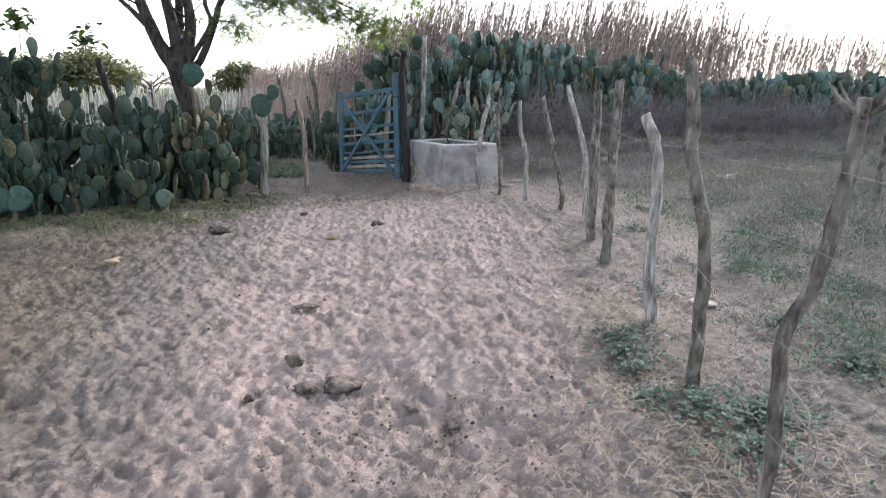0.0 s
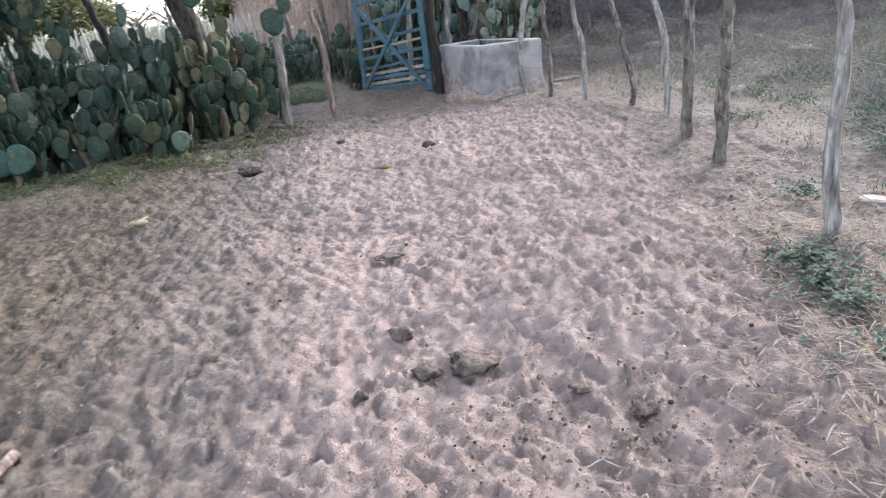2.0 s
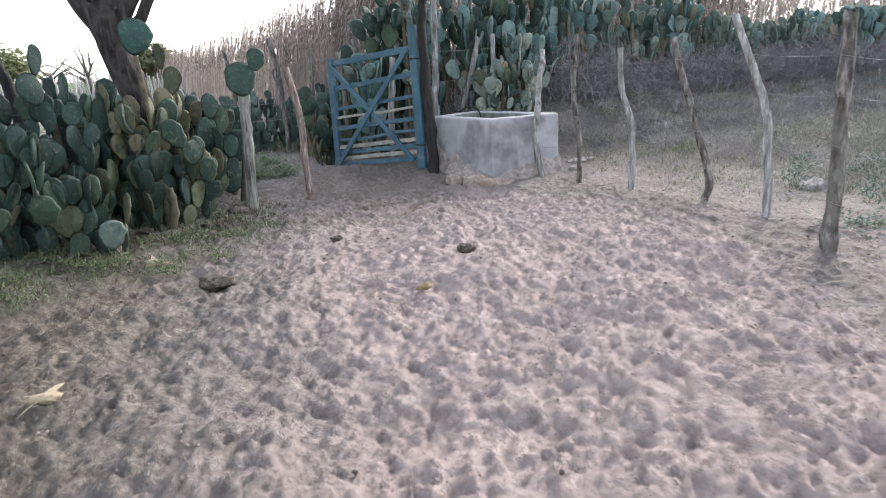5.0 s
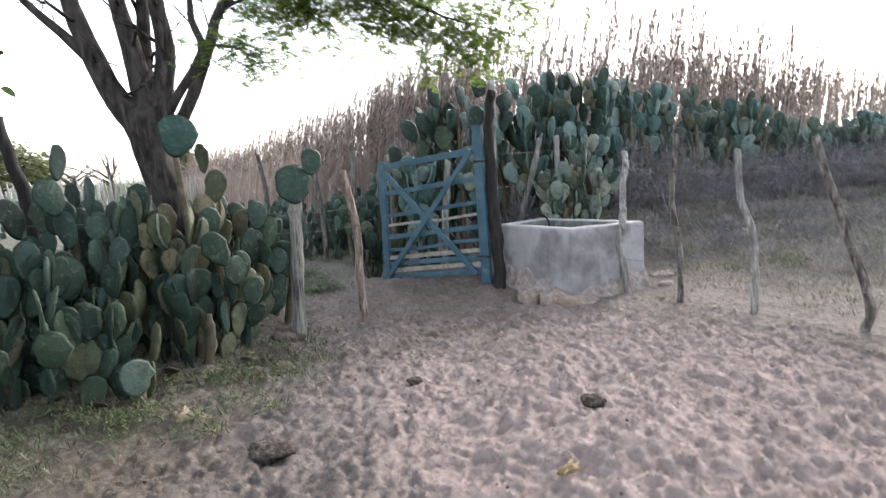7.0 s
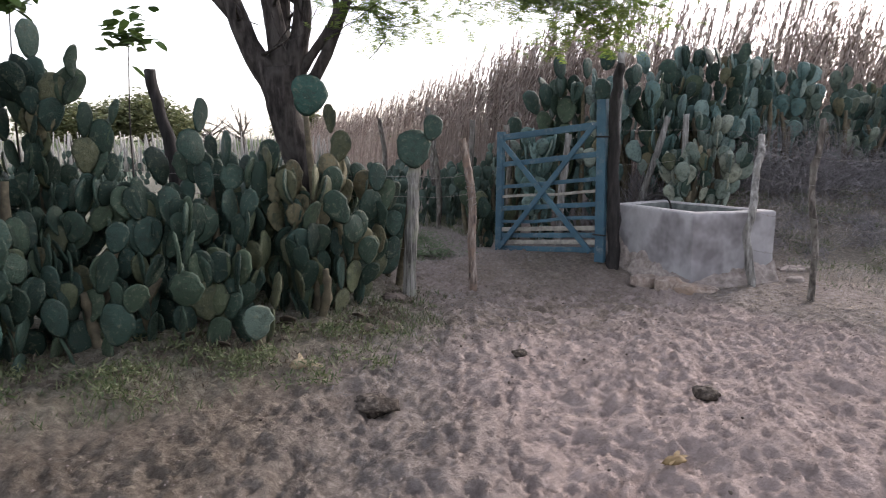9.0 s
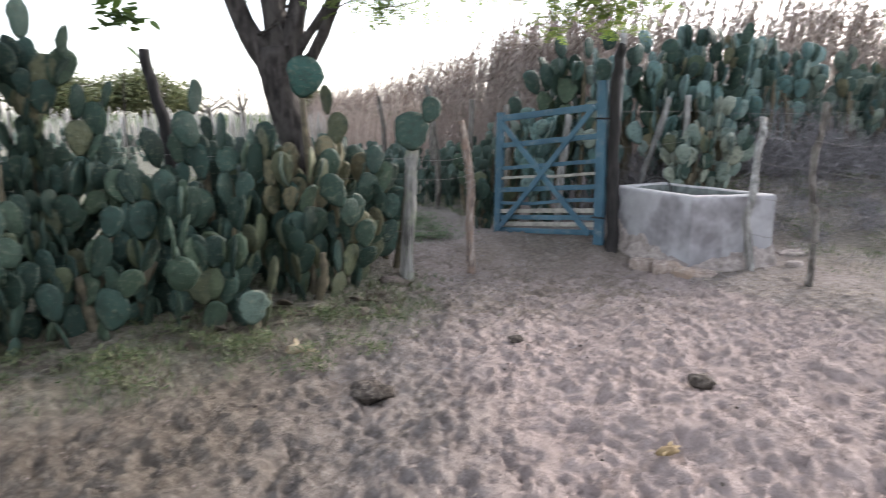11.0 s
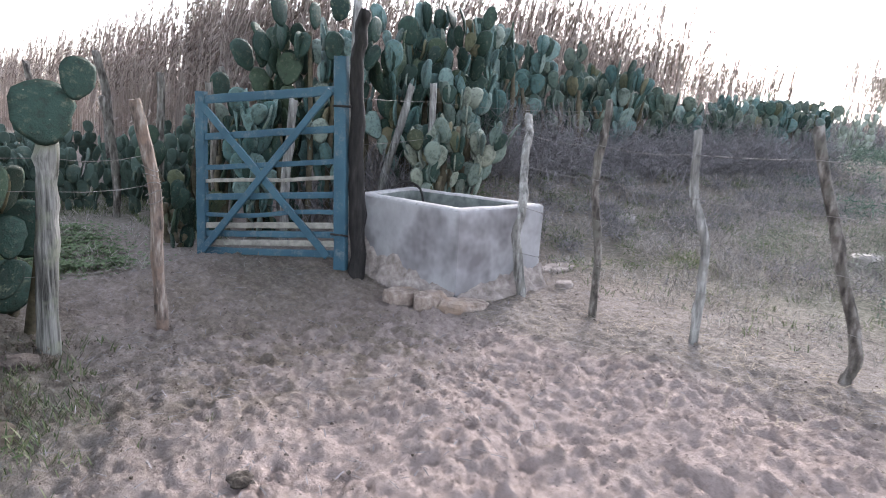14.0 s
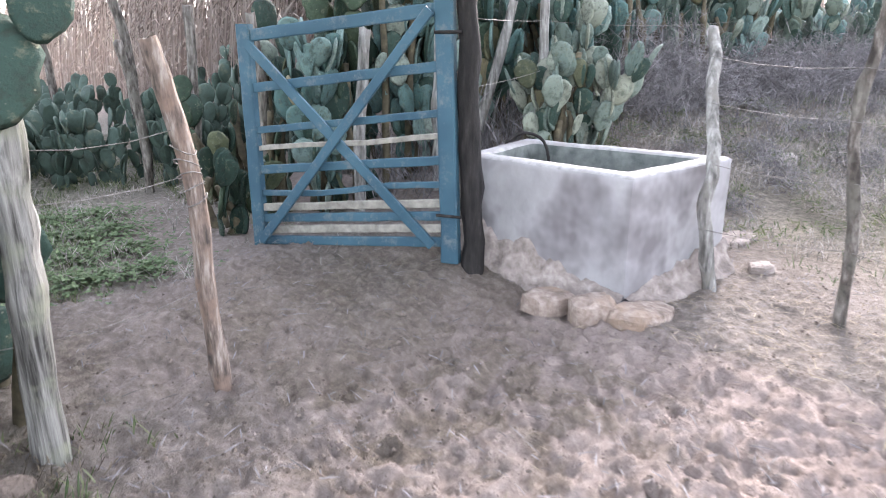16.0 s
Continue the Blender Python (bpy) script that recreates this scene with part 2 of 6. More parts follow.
PAD_MID = cactus_material("cactus_pad_grey_green", [(0.0, (0.055, 0.085, 0.068)), (0.5, (0.095, 0.13, 0.105)), (1.0, (0.15, 0.17, 0.13))])
PAD_DARK = cactus_material("cactus_pad_dark", [(0.0, (0.019, 0.042, 0.034)), (1.0, (0.040, 0.074, 0.058))])
PAD_DEAD = weathered("dead_cactus_pad", [(0.3, (0.03, 0.024, 0.018)), (0.6, (0.09, 0.072, 0.054)), (0.8, (0.2, 0.17, 0.13))], 18, 5, 0.9, 0.9, 0.012, island=0.4)
PAD_YELLOW = cactus_material("cactus_pad_yellowing", [(0.0, (0.06, 0.068, 0.038)), (0.5, (0.105, 0.108, 0.062)), (1.0, (0.18, 0.152, 0.092))])
PAD_OLD = weathered("old_cactus_stem", [(0.3, (0.04, 0.034, 0.024)), (0.6, (0.10, 0.085, 0.055)), (0.8, (0.2, 0.17, 0.11))], 14, 4, 0.85, 0.8, 0.015)
LEAF = leafy("small_tree_leaf", (0.07, 0.12, 0.03), (0.24, 0.31, 0.065), 0.62)
BUSH_LEAF = leafy("bush_leaf", (0.04, 0.08, 0.02), (0.10, 0.15, 0.04), 0.3)
CANE = leafy("dry_cane", (0.25, 0.20, 0.178), (0.50, 0.435, 0.39), 0.45, 0.8)
# plumes much darker than the cane: their backlit tone is in the colour
CANE_PLUME = leafy("backlit_cane_plume", (0.10, 0.078, 0.066), (0.23, 0.185, 0.16), 0.25, 0.85)
GRASS = leafy("short_grass", (0.045, 0.075, 0.028), (0.16, 0.17, 0.09), 0.25)
HERB = leafy("grey_green_herb", (0.035, 0.068, 0.05), (0.11, 0.155, 0.115), 0.2, 0.85)
DUSTY = leafy("dusty_bush_leaf", (0.075, 0.082, 0.062), (0.21, 0.215, 0.172), 0.2, 0.85)
CARPET = leafy("low_green_herb", (0.06, 0.10, 0.045), (0.16, 0.21, 0.11), 0.25, 0.8)
FAR_LEAF = leafy("far_tree_leaf", (0.09, 0.11, 0.05), (0.19, 0.20, 0.10), 0.4)
AGAVE = leafy("agave_leaf", (0.12, 0.16, 0.14), (0.22, 0.27, 0.24), 0.1, 0.6)
DRY = leafy("dry_weed", (0.12, 0.111, 0.10), (0.37, 0.34, 0.305), 0.15, 0.85)
TWIG = leafy("dead_brush", (0.085, 0.079, 0.082), (0.25, 0.235, 0.24), 0.1, 0.9)
DEAD_LEAF = leafy("dead_leaf_litter", (0.045, 0.036, 0.027), (0.17, 0.138, 0.102), 0.1, 0.9)
STRAW = leafy("straw_litter", (0.15, 0.12, 0.085), (0.34, 0.285, 0.21), 0.1, 0.9)
PALE_STAKE = leafy("bleached_stake", (0.23, 0.22, 0.20), (0.42, 0.40, 0.37), 0.0, 0.9)

# ---- mesh tools ----


class Geo:
    """Gathers vertices and faces of one mesh."""

    def __init__(self):
        self.v, self.f = [], []

    def add(self, verts, faces):
        o = len(self.v)
        self.v.extend(tuple(p) for p in verts)
        self.f.extend(tuple(i + o for i in f) for f in faces)

    def tube(self, pts, radii, sides=8, rng=None, rough=0.0, caps=True):
        pts = [Vector(p) for p in pts]
        o, rings = len(self.v), len(pts)
        ref = Vector((1, 0, 0)) if abs((pts[-1] - pts[0]).normalized().x) < 0.8 else Vector((0, 1, 0))
        for i, p in enumerate(pts):
            d = (pts[min(i + 1, rings - 1)] - pts[max(i - 1, 0)]).normalized()
            a = d.cross(ref).normalized()
            b = d.cross(a)
            for k in range(sides):
                w = 2 * math.pi * k / sides
                r = radii[i] * (1 + (rng.uniform(-rough, rough) if rng else 0))
                self.v.append(tuple(p + a * (r * math.cos(w)) + b * (r * math.sin(w))))
        for i in range(rings - 1):
            for k in range(sides):
                j = (k + 1) % sides
                self.f.append((o + i * sides + k, o + (i + 1) * sides + k, o + (i + 1) * sides + j, o + i * sides + j))
        if caps:
            self.f.append(tuple(o + k for k in range(sides)))
            self.f.append(tuple(o + (rings - 1) * sides + k for k in reversed(range(sides))))

    def blade(self, p, d, side, length, width, droop=0.0, steps=2):
        """A tapering leaf blade that bends down."""
        o = len(self.v)
        p, d, side = Vector(p), Vector(d).normalized(), Vector(side).normalized()
        for i in range(steps):
            t = i / steps
            q = p + d * (length * t) + Vector((0, 0, -droop * length * t * t))
            w = width * (1 - 0.55 * t) * (0.6 if i == 0 else 1)
            self.v += [tuple(q - side * w / 2), tuple(q + side * w / 2)]
        self.v.append(tuple(p + d * length + Vector((0, 0, -droop * length))))
        for i in range(steps - 1):
            a = o + 2 * i
            self.f.append((a, a + 1, a + 3, a + 2))
        a = o + 2 * (steps - 1)
        self.f.append((a, a + 1, a + 2))

    def mesh(self, name, smooth=True):
        m = bpy.data.meshes.new(name)
        m.from_pydata(self.v, [], self.f)
        m.update()
        if smooth:
            m.polygons.foreach_set("use_smooth", [True] * len(m.polygons))
        return m


def part(name, mesh, material, parent, label=""):
    ob = new(name, mesh)
    if not mesh.materials:
        mesh.materials.append(material)
    if parent:
        ob.parent = parent
    return tagged(ob, label)


def thing(name, label, category, where=(0, 0, 0), group="", kind=""):
    """An Empty that parents the parts of one thing."""
    ob = new(name)
    ob.location = where
    ob.empty_display_size = 0.1
    return tagged(ob, label, category, group, kind)


def lone(name, geo, material, label, category, kind="", group="", smooth=True):
    m = geo.mesh(name, smooth)
    m.materials.append(material)
    return tagged(new(name, m), label, category, group, kind)


def spline(ctrl, n):
    """Points along a smooth line through the control points."""
    c = [Vector(p) for p in ctrl]
    c = [c[0] * 2 - c[1]] + c + [c[-1] * 2 - c[-2]]
    out = []
    for k in range(n + 1):
        u = k / n * (len(c) - 3)
        i = min(int(u), len(c) - 4)
        t = u - i
        a, b, d, e = c[i:i + 4]
        out.append(0.5 * ((2 * b) + (d - a) * t + (2 * a - 5 * b + 4 * d - e) * t * t + (3 * b - a - 3 * d + e) * t ** 3))
    return out


def step(t):
    t = np.clip(t, 0, 1)
    return t * t * (3 - 2 * t)


def bulge(geo, centre, size, rng, rings=6, sides=10, rough=0.18, flat=1.0):
    """A lumpy stone or dung pat."""
    o = len(geo.v)
    c = Vector(centre)
    ph = rng.uniform(0, 50)
    for i in range(1, rings):
        th = math.pi * i / rings
        for k in range(sides):
            w = 2 * math.pi * k / sides
            d = Vector((math.sin(th) * math.cos(w), math.sin(th) * math.sin(w), math.cos(th)))
            r = 1 + rough * 2 * noise.noise(d * 1.7 + Vector((ph, 0, 0))) + rough * noise.noise(d * 4 + Vector((0, ph, 0)))
            geo.v.append((c.x + d.x * r * size[0], c.y + d.y * r * size[1], c.z + d.z * r * size[2] * (flat if d.z > 0 else 1)))
    top = len(geo.v)
    geo.v += [(c.x, c.y, c.z + size[2] * flat), (c.x, c.y, c.z - size[2])]
    for i in range(rings - 2):
        for k in range(sides):
            j = (k + 1) % sides
            geo.f.append((o + i * sides + k, o + (i + 1) * sides + k, o + (i + 1) * sides + j, o + i * sides + j))
    for k in range(sides):
        j = (k + 1) % sides
        geo.f.append((top, o + k, o + j))
        geo.f.append((top + 1, o + (rings - 2) * sides + j, o + (rings - 2) * sides + k))


# ---- the lie of the land ----
FENCE_Y = [-6, 0, 1.8, 2.8, 3.6, 5.3, 6.1, 7.0, 7.7, 8.6, 9.4, 10.1, 12]
FENCE_X = [-0.6, 1.4, 1.9, 2.33, 2.66, 3.27, 3.6, 3.97, 4.0, 3.94, 3.88, 3.83, 3.6]
VERGE_Y = [-8, 6, 7.4, 8.2, 9.0, 9.9, 10.7, 12, 16]
VERGE_X = [-9, -5.0, -2.9, -1.2, -0.1, 0.55, 0.75, 0.5, 0.3]


def fence_at(y):
    return np.interp(y, FENCE_Y, FENCE_X)


def land(x, y):
    """Height of the ground without its footprints."""
    x, y = np.asarray(x, float), np.asarray(y, float)
    z = -0.11 + 0.05 * step((x - fence_at(y) + 0.7) / 0.8)
    z = z + 0.07 * step((np.interp(y, VERGE_Y, VERGE_X) - x + 0.2) / 1.2)
    z = z + 0.66 * step((y - 10.7) / 2.3) * step((x - 2.5) / 2.6)
    z = z + 0.06 * step((y - 10.2) / 1.2)
    return z + 0.012 * (y > 11) * np.maximum(np.hypot(x, y) - 35, 0) * step((x - 2) / 25)


def gz(x, y):
    return float(land(x, y))


def sand_share(x, y):
    a = step((fence_at(y) - 0.42 - 0.35 * step((y - 7.5) / 2) - x) / 0.5 + 0.5)
    b = step((x - np.interp(y, VERGE_Y, VERGE_X)) / 0.9 + 0.3)
    return a * b * step((11.4 - y) / 1.2)


CELL, HEIGHTS = 0.019, []


def build_ground():
    rng = np.random.default_rng(5)

    def axis(lo, hi, stepsize, far):
        inner = np.arange(lo, hi + 1e-6, stepsize)
        out = stepsize * np.cumsum(1.17 ** np.arange(1, 55))
        out = out[out < far]
        return np.concatenate([lo - out[::-1], inner, hi + out])

    gx, gy = axis(-3.4, 4.4, CELL, 900), axis(-0.2, 12.6, CELL, 900)
    X, Y = np.meshgrid(gx, gy, indexing="ij")
    Z = land(X, Y)
    sand = sand_share(X, Y)
    near = step((X + 3.45) / 0.6) * step((4.45 - X) / 0.6) * step((Y + 0.25) / 0.5) * step((12.65 - Y) / 0.8)
    # trodden sand: hoof and foot dents with pushed-up rims
    bumps = np.zeros_like(Z)
    i0, j0 = np.searchsorted(gx, -3.4), np.searchsorted(gy, -0.2)
    n = 8200
    px, py = rng.uniform(-3.4, 4.4, n), rng.uniform(-0.2, 12.6, n)
    ang, la, ratio = rng.normal(1.2, 0.9, n), 0.026 + 0.042 * rng.random(n) ** 1.5, rng.uniform(0.5, 0.9, n)
    deep = rng.uniform(0.12, 0.42, n) * la
    for k in range(n):
        ci, cj = i0 + int((px[k] + 3.4) / CELL), j0 + int((py[k] + 0.2) / CELL)
        s = slice(max(ci - 9, 0), ci + 10), slice(max(cj - 9, 0), cj + 10)
        dx, dy = X[s] - px[k], Y[s] - py[k]
        c, sn = math.cos(ang[k]), math.sin(ang[k])
        u, w = (dx * c + dy * sn) / la[k], (-dx * sn + dy * c) / (la[k] * ratio[k])
        r = np.hypot(u + 0.25 * w * w, w)
        floor = np.exp(-(r / 0.85) ** 3)
        rim = np.exp(-((r - 1.22) / 0.24) ** 2) * np.clip(0.75 + 0.7 * u / (r + 0.2), 0, 2)
        bumps[s] = bumps[s] * (1 - 0.8 * floor) + deep[k] * (0.75 * rim - floor * (0.85 + 0.35 * u))
    def mounds(cell, seed):
        """Rounded heaps that meet in creases, 0 to 1."""
        r = np.random.default_rng(seed)
        wx = X + 0.45 * cell * np.sin(9 * Y + 4 * np.sin(5 * X)) + 0.25 * cell * np.sin(23 * X + 11 * Y)
        wy = (Y + 0.3 * cell * np.sin(8 * X + 4 * np.sin(6 * Y)) + 0.25 * cell * np.sin(21 * Y - 9 * X)) * 0.85
        cx, cy = np.floor(wx / cell).astype(int), np.floor(wy / cell).astype(int)
        ox, oy = r.random((256, 256)), r.random((256, 256))
        best = np.full(X.shape, 9.0)
        for a in (-1, 0, 1):
            for b in (-1, 0, 1):
                i, j = (cx + a) % 256, (cy + b) % 256
                d = (wx / cell - cx - a - ox[i, j]) ** 2 + (wy / cell - cy - b - oy[i, j]) ** 2
                best = np.minimum(best, d)
        return 1 - np.clip(best, 0, 1)

    patch = 0.5 + 0.5 * np.sin(2.1 * X + 1.7 * np.sin(1.3 * Y)) * np.sin(1.9 * Y + 1.1 * np.sin(2.3 * X))
    def ridges(freq, seed):
        """Winding crests with soft hollows between, 0 to 1."""
        r = np.random.default_rng(seed)
        wx, wy = X + 0.05 * np.sin(13 * Y + 3 * np.sin(7 * X)), Y + 0.05 * np.sin(11 * X + 3 * np.sin(8 * Y))
        q = 0
        for _ in range(10):
            a, f, p = r.uniform(0, 6.283), freq * r.uniform(0.6, 1.5), r.uniform(0, 6.283)
            q = q + np.sin(2 * math.pi * f * (math.cos(a) * wx + math.sin(a) * wy) + p)
        return 1 - np.minimum(np.abs(q) / 3.2, 1)

    bumps = (bumps + 0.012 * mounds(0.2, 1) + (0.018 + 0.016 * patch) * mounds(0.10, 2) + 0.015 * mounds(0.06, 3)
             + 0.010 * ridges(3.2, 4) ** 1.6 + 0.022 * ridges(7, 5) ** 3 + 0.014 * ridges(13, 6) ** 2.5 - 0.045)
    rough = np.zeros_like(Z)
    for freq, amp in ((0.35, 0.035), (0.9, 0.02), (2.3, 0.012), (5.5, 0.009), (11.0, 0.007)):
        a, b, p = rng.uniform(-1, 1, 9), rng.uniform(-1, 1, 9), rng.uniform(0, 6.3, 9)
        rough += amp / 3 * sum(np.sin(2 * math.pi * freq * (a[q] * X + b[q] * Y) + p[q]) for q in range(9))
    bumps += 0.0014 * rng.standard_normal(Z.shape)
    bumps = np.clip(bumps, -0.085, 0.06)
    Z = Z + near * bumps * (0.25 + 0.75 * np.maximum(sand, 0.75 * step(1 - np.abs(X - 1.4) / 2.2))) + rough * (0.3 + 0.7 * near)
    nx, ny = len(gx), len(gy)
    idx = np.arange(nx * ny).reshape(nx, ny)
    faces = np.stack([idx[:-1, :-1], idx[1:, :-1], idx[1:, 1:], idx[:-1, 1:]], -1).reshape(-1, 4)
    HEIGHTS.append((gx, gy, Z))
    m = bpy.data.meshes.new("ground")
    m.vertices.add(nx * ny)
    m.vertices.foreach_set("co", np.stack([X, Y, Z], -1).ravel())
    m.loops.add(faces.size)
    m.loops.foreach_set("vertex_index", faces.ravel())
    m.polygons.add(len(faces))
    m.polygons.foreach_set("loop_start", np.arange(0, faces.size, 4))
    m.update(calc_edges=True)
    m.polygons.foreach_set("use_smooth", [True] * len(faces))
    # what covers the ground: sand, turf
    wave = 0.5 + 0.5 * np.sin(1.7 * X + 0.6 * np.sin(2.3 * Y)) * np.sin(1.3 * Y + 0.8 * np.sin(1.9 * X))
    path = step(1 - np.abs(X - 1.3) / 1.4) * step((Y - 10) / 1) * step((16 - Y) / 3) * 0.45 * (0.4 + wave)
    verge = step((np.interp(Y, VERGE_Y, VERGE_X) - X) / 0.9 + 0.25) * step((11.5 - Y) / 2)
    turf = verge * (0.1 + 0.4 * wave) + 1.0 * step((X - fence_at(Y) - 0.5) / 1.8) * (0.55 + 0.45 * wave) * step((12.3 - Y) / 2) + 0.75 * step((Y - 13) / 3) * step((3 - X) / 1.5) + 0.85 * step((Y - 9.6) / 0.8) * step((0.5 - X) / 0.8)
    turf = turf + 0.3 * step(1.4 - np.hypot((X - 0.15) / 0.55, (Y - 9.5) / 0.6) - 0.3 * wave)
    turf = np.maximum(turf, 0.8 * step((X - 9) / 2) * step((Y - 9) / 2))
    turf = np.maximum(turf, 0.65 * step((Y - 11.8) / 0.6) * step((1.5 - X + 0.5 * wave) / 0.8))
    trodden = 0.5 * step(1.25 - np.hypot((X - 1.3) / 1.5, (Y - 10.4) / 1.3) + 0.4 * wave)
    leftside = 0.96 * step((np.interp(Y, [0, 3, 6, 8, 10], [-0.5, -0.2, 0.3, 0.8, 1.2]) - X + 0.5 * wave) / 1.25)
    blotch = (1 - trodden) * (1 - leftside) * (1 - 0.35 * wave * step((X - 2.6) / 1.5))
    ledge = 0.3 * step(1 - np.abs(Y - 12.1 - 0.1 * np.sin(X)) / 0.5) * step((X - 6.0) / 2)
    spot = 0.5 + 0.5 * np.sin(5.3 * X + 2.2 * np.sin(3.1 * Y)) * np.sin(4.7 * Y + 1.9 * np.sin(4.1 * X))
    edge = np.interp(Y, [-2, 2, 5, 7, 8.5, 10, 10.8], [-1.7, -1.3, -0.75, -0.4, -0.25, 0.1, 0.3])
    humus = 0.85 * step((edge - X + 0.35 * wave + 0.2 * spot) / 1.1) * step((11.0 - Y) / 0.8)
    humus = np.maximum(humus, 0.92 * verge)
    humus = np.maximum(humus, 0.62 * step((1.35 - np.hypot((X - 2.0) / 1.05, (Y - 11.0) / 0.75)) / 0.6) * (0.35 + 0.65 * spot))
    humus = np.maximum(humus, 0.5 * step((0.62 - np.hypot(X - 0.75, (Y - 2.55) / 0.8) * 0.6) / 0.4) * spot)
    mottle = np.sin(8.3 * X + 2.7 * np.sin(6.9 * Y + 1.3 * X)) * np.sin(7.4 * Y + 2.3 * np.sin(8.1 * X - 2.0 * Y)) + 0.5 * np.sin(19 * X + 3 * np.sin(13 * Y)) * np.sin(17 * Y + 2 * np.sin(15 * X))
    gateway = step((X + 0.2) / 0.8) * step((3.0 - X) / 0.6) * step((Y - 8.6) / 1.0) * step((12.0 - Y) / 0.8)
    humus = np.maximum(humus, 0.72 * gateway * step(0.35 + 0.9 * mottle))
    humus = humus * (1 - 0.55 * step((Y - 9.4) / 0.6) * step(1 - np.abs(X - 0.95) / 0.5))
    humus = np.maximum(humus, 0.7 * step((Y - 7.6) / 1.6) * step((X - fence_at(Y) - 0.2) / 0.9) * (0.35 + 0.65 * spot))
    turf = turf * (1 - 0.5 * step((Y - 7.8) / 1.5) * step((X - fence_at(Y) - 0.2) / 0.9))
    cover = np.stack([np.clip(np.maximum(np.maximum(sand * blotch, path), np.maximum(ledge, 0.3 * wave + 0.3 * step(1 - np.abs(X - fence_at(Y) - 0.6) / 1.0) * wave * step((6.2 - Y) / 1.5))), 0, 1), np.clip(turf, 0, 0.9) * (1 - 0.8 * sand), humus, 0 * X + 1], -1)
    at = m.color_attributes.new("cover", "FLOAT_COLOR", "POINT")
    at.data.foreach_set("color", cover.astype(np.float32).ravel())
    m.materials.append(GROUND)
    return tagged(new("ground", m), "trodden pale sand and dry soil full of hoof prints", "ground", kind="structure")


build_ground()


def surf(x, y):
    """Height of the trodden surface itself."""
    gx, gy, Z = HEIGHTS[0]
    i, j = int(np.searchsorted(gx, x)), int(np.searchsorted(gy, y))
    return float(Z[i - 1:i + 2, j - 1:j + 2].max())


# ---- fences ----


def rough_post(ctrl, radius, seed, top=0.8, rings=26, sides=14, split=0.1, bow=0.4):
    """A crooked stake: grooves along the grain, a few knots and a broken top."""
    rng = random.Random(seed)
    pts = spline(ctrl, rings)
    rad = [radius * (1 - (1 - top) * i / rings) * (1 + 0.12 * noise.noise(Vector((seed, i * 0.35, 0)))) for i in range(rings + 1)]
    knots = [(rng.randrange(3, rings - 2), rng.uniform(0, 6.28)) for _ in range(4)]
    pts = [p + Vector((noise.noise(Vector((i * 0.4, seed, 1))), noise.noise(Vector((i * 0.4, seed, 7))), 0)) * radius * bow for i, p in enumerate(pts)]
    g = Geo()
    g.tube(pts, rad, sides)
    for i in range(rings + 1):
        for k in range(sides):
            w = 2 * math.pi * k / sides + 0.02 * i
            c, sn = math.cos(w), math.sin(w)
            q = 1 - split * 1.6 * max(0.0, noise.noise(Vector((c * 2.6 + seed, sn * 2.6, i * 0.05)))) ** 0.6
            q += 0.09 * noise.noise(Vector((c * 1.2, sn * 1.2 + seed, i * 0.3)))
            for ki, kw in knots:
                q += 0.38 * math.exp(-((i - ki) / 0.9) ** 2) * max(0.0, math.cos(w - kw)) ** 3
            v = Vector(g.v[i * sides + k])
            v = pts[i] + (v - pts[i]) * q
            if i == rings:
                v.z += 0.5 * radius * (noise.noise(Vector((c * 2, sn * 2, seed))) + rng.uniform(-0.6, 0.9))
            g.v[i * sides + k] = tuple(v)
    return g


def bury(ctrl):
    x, y, z = ctrl[0]
    return [(x, y, gz(x, y) - 0.25)] + [(x, y, gz(x, y) + 0.02)] + list(ctrl[1:])


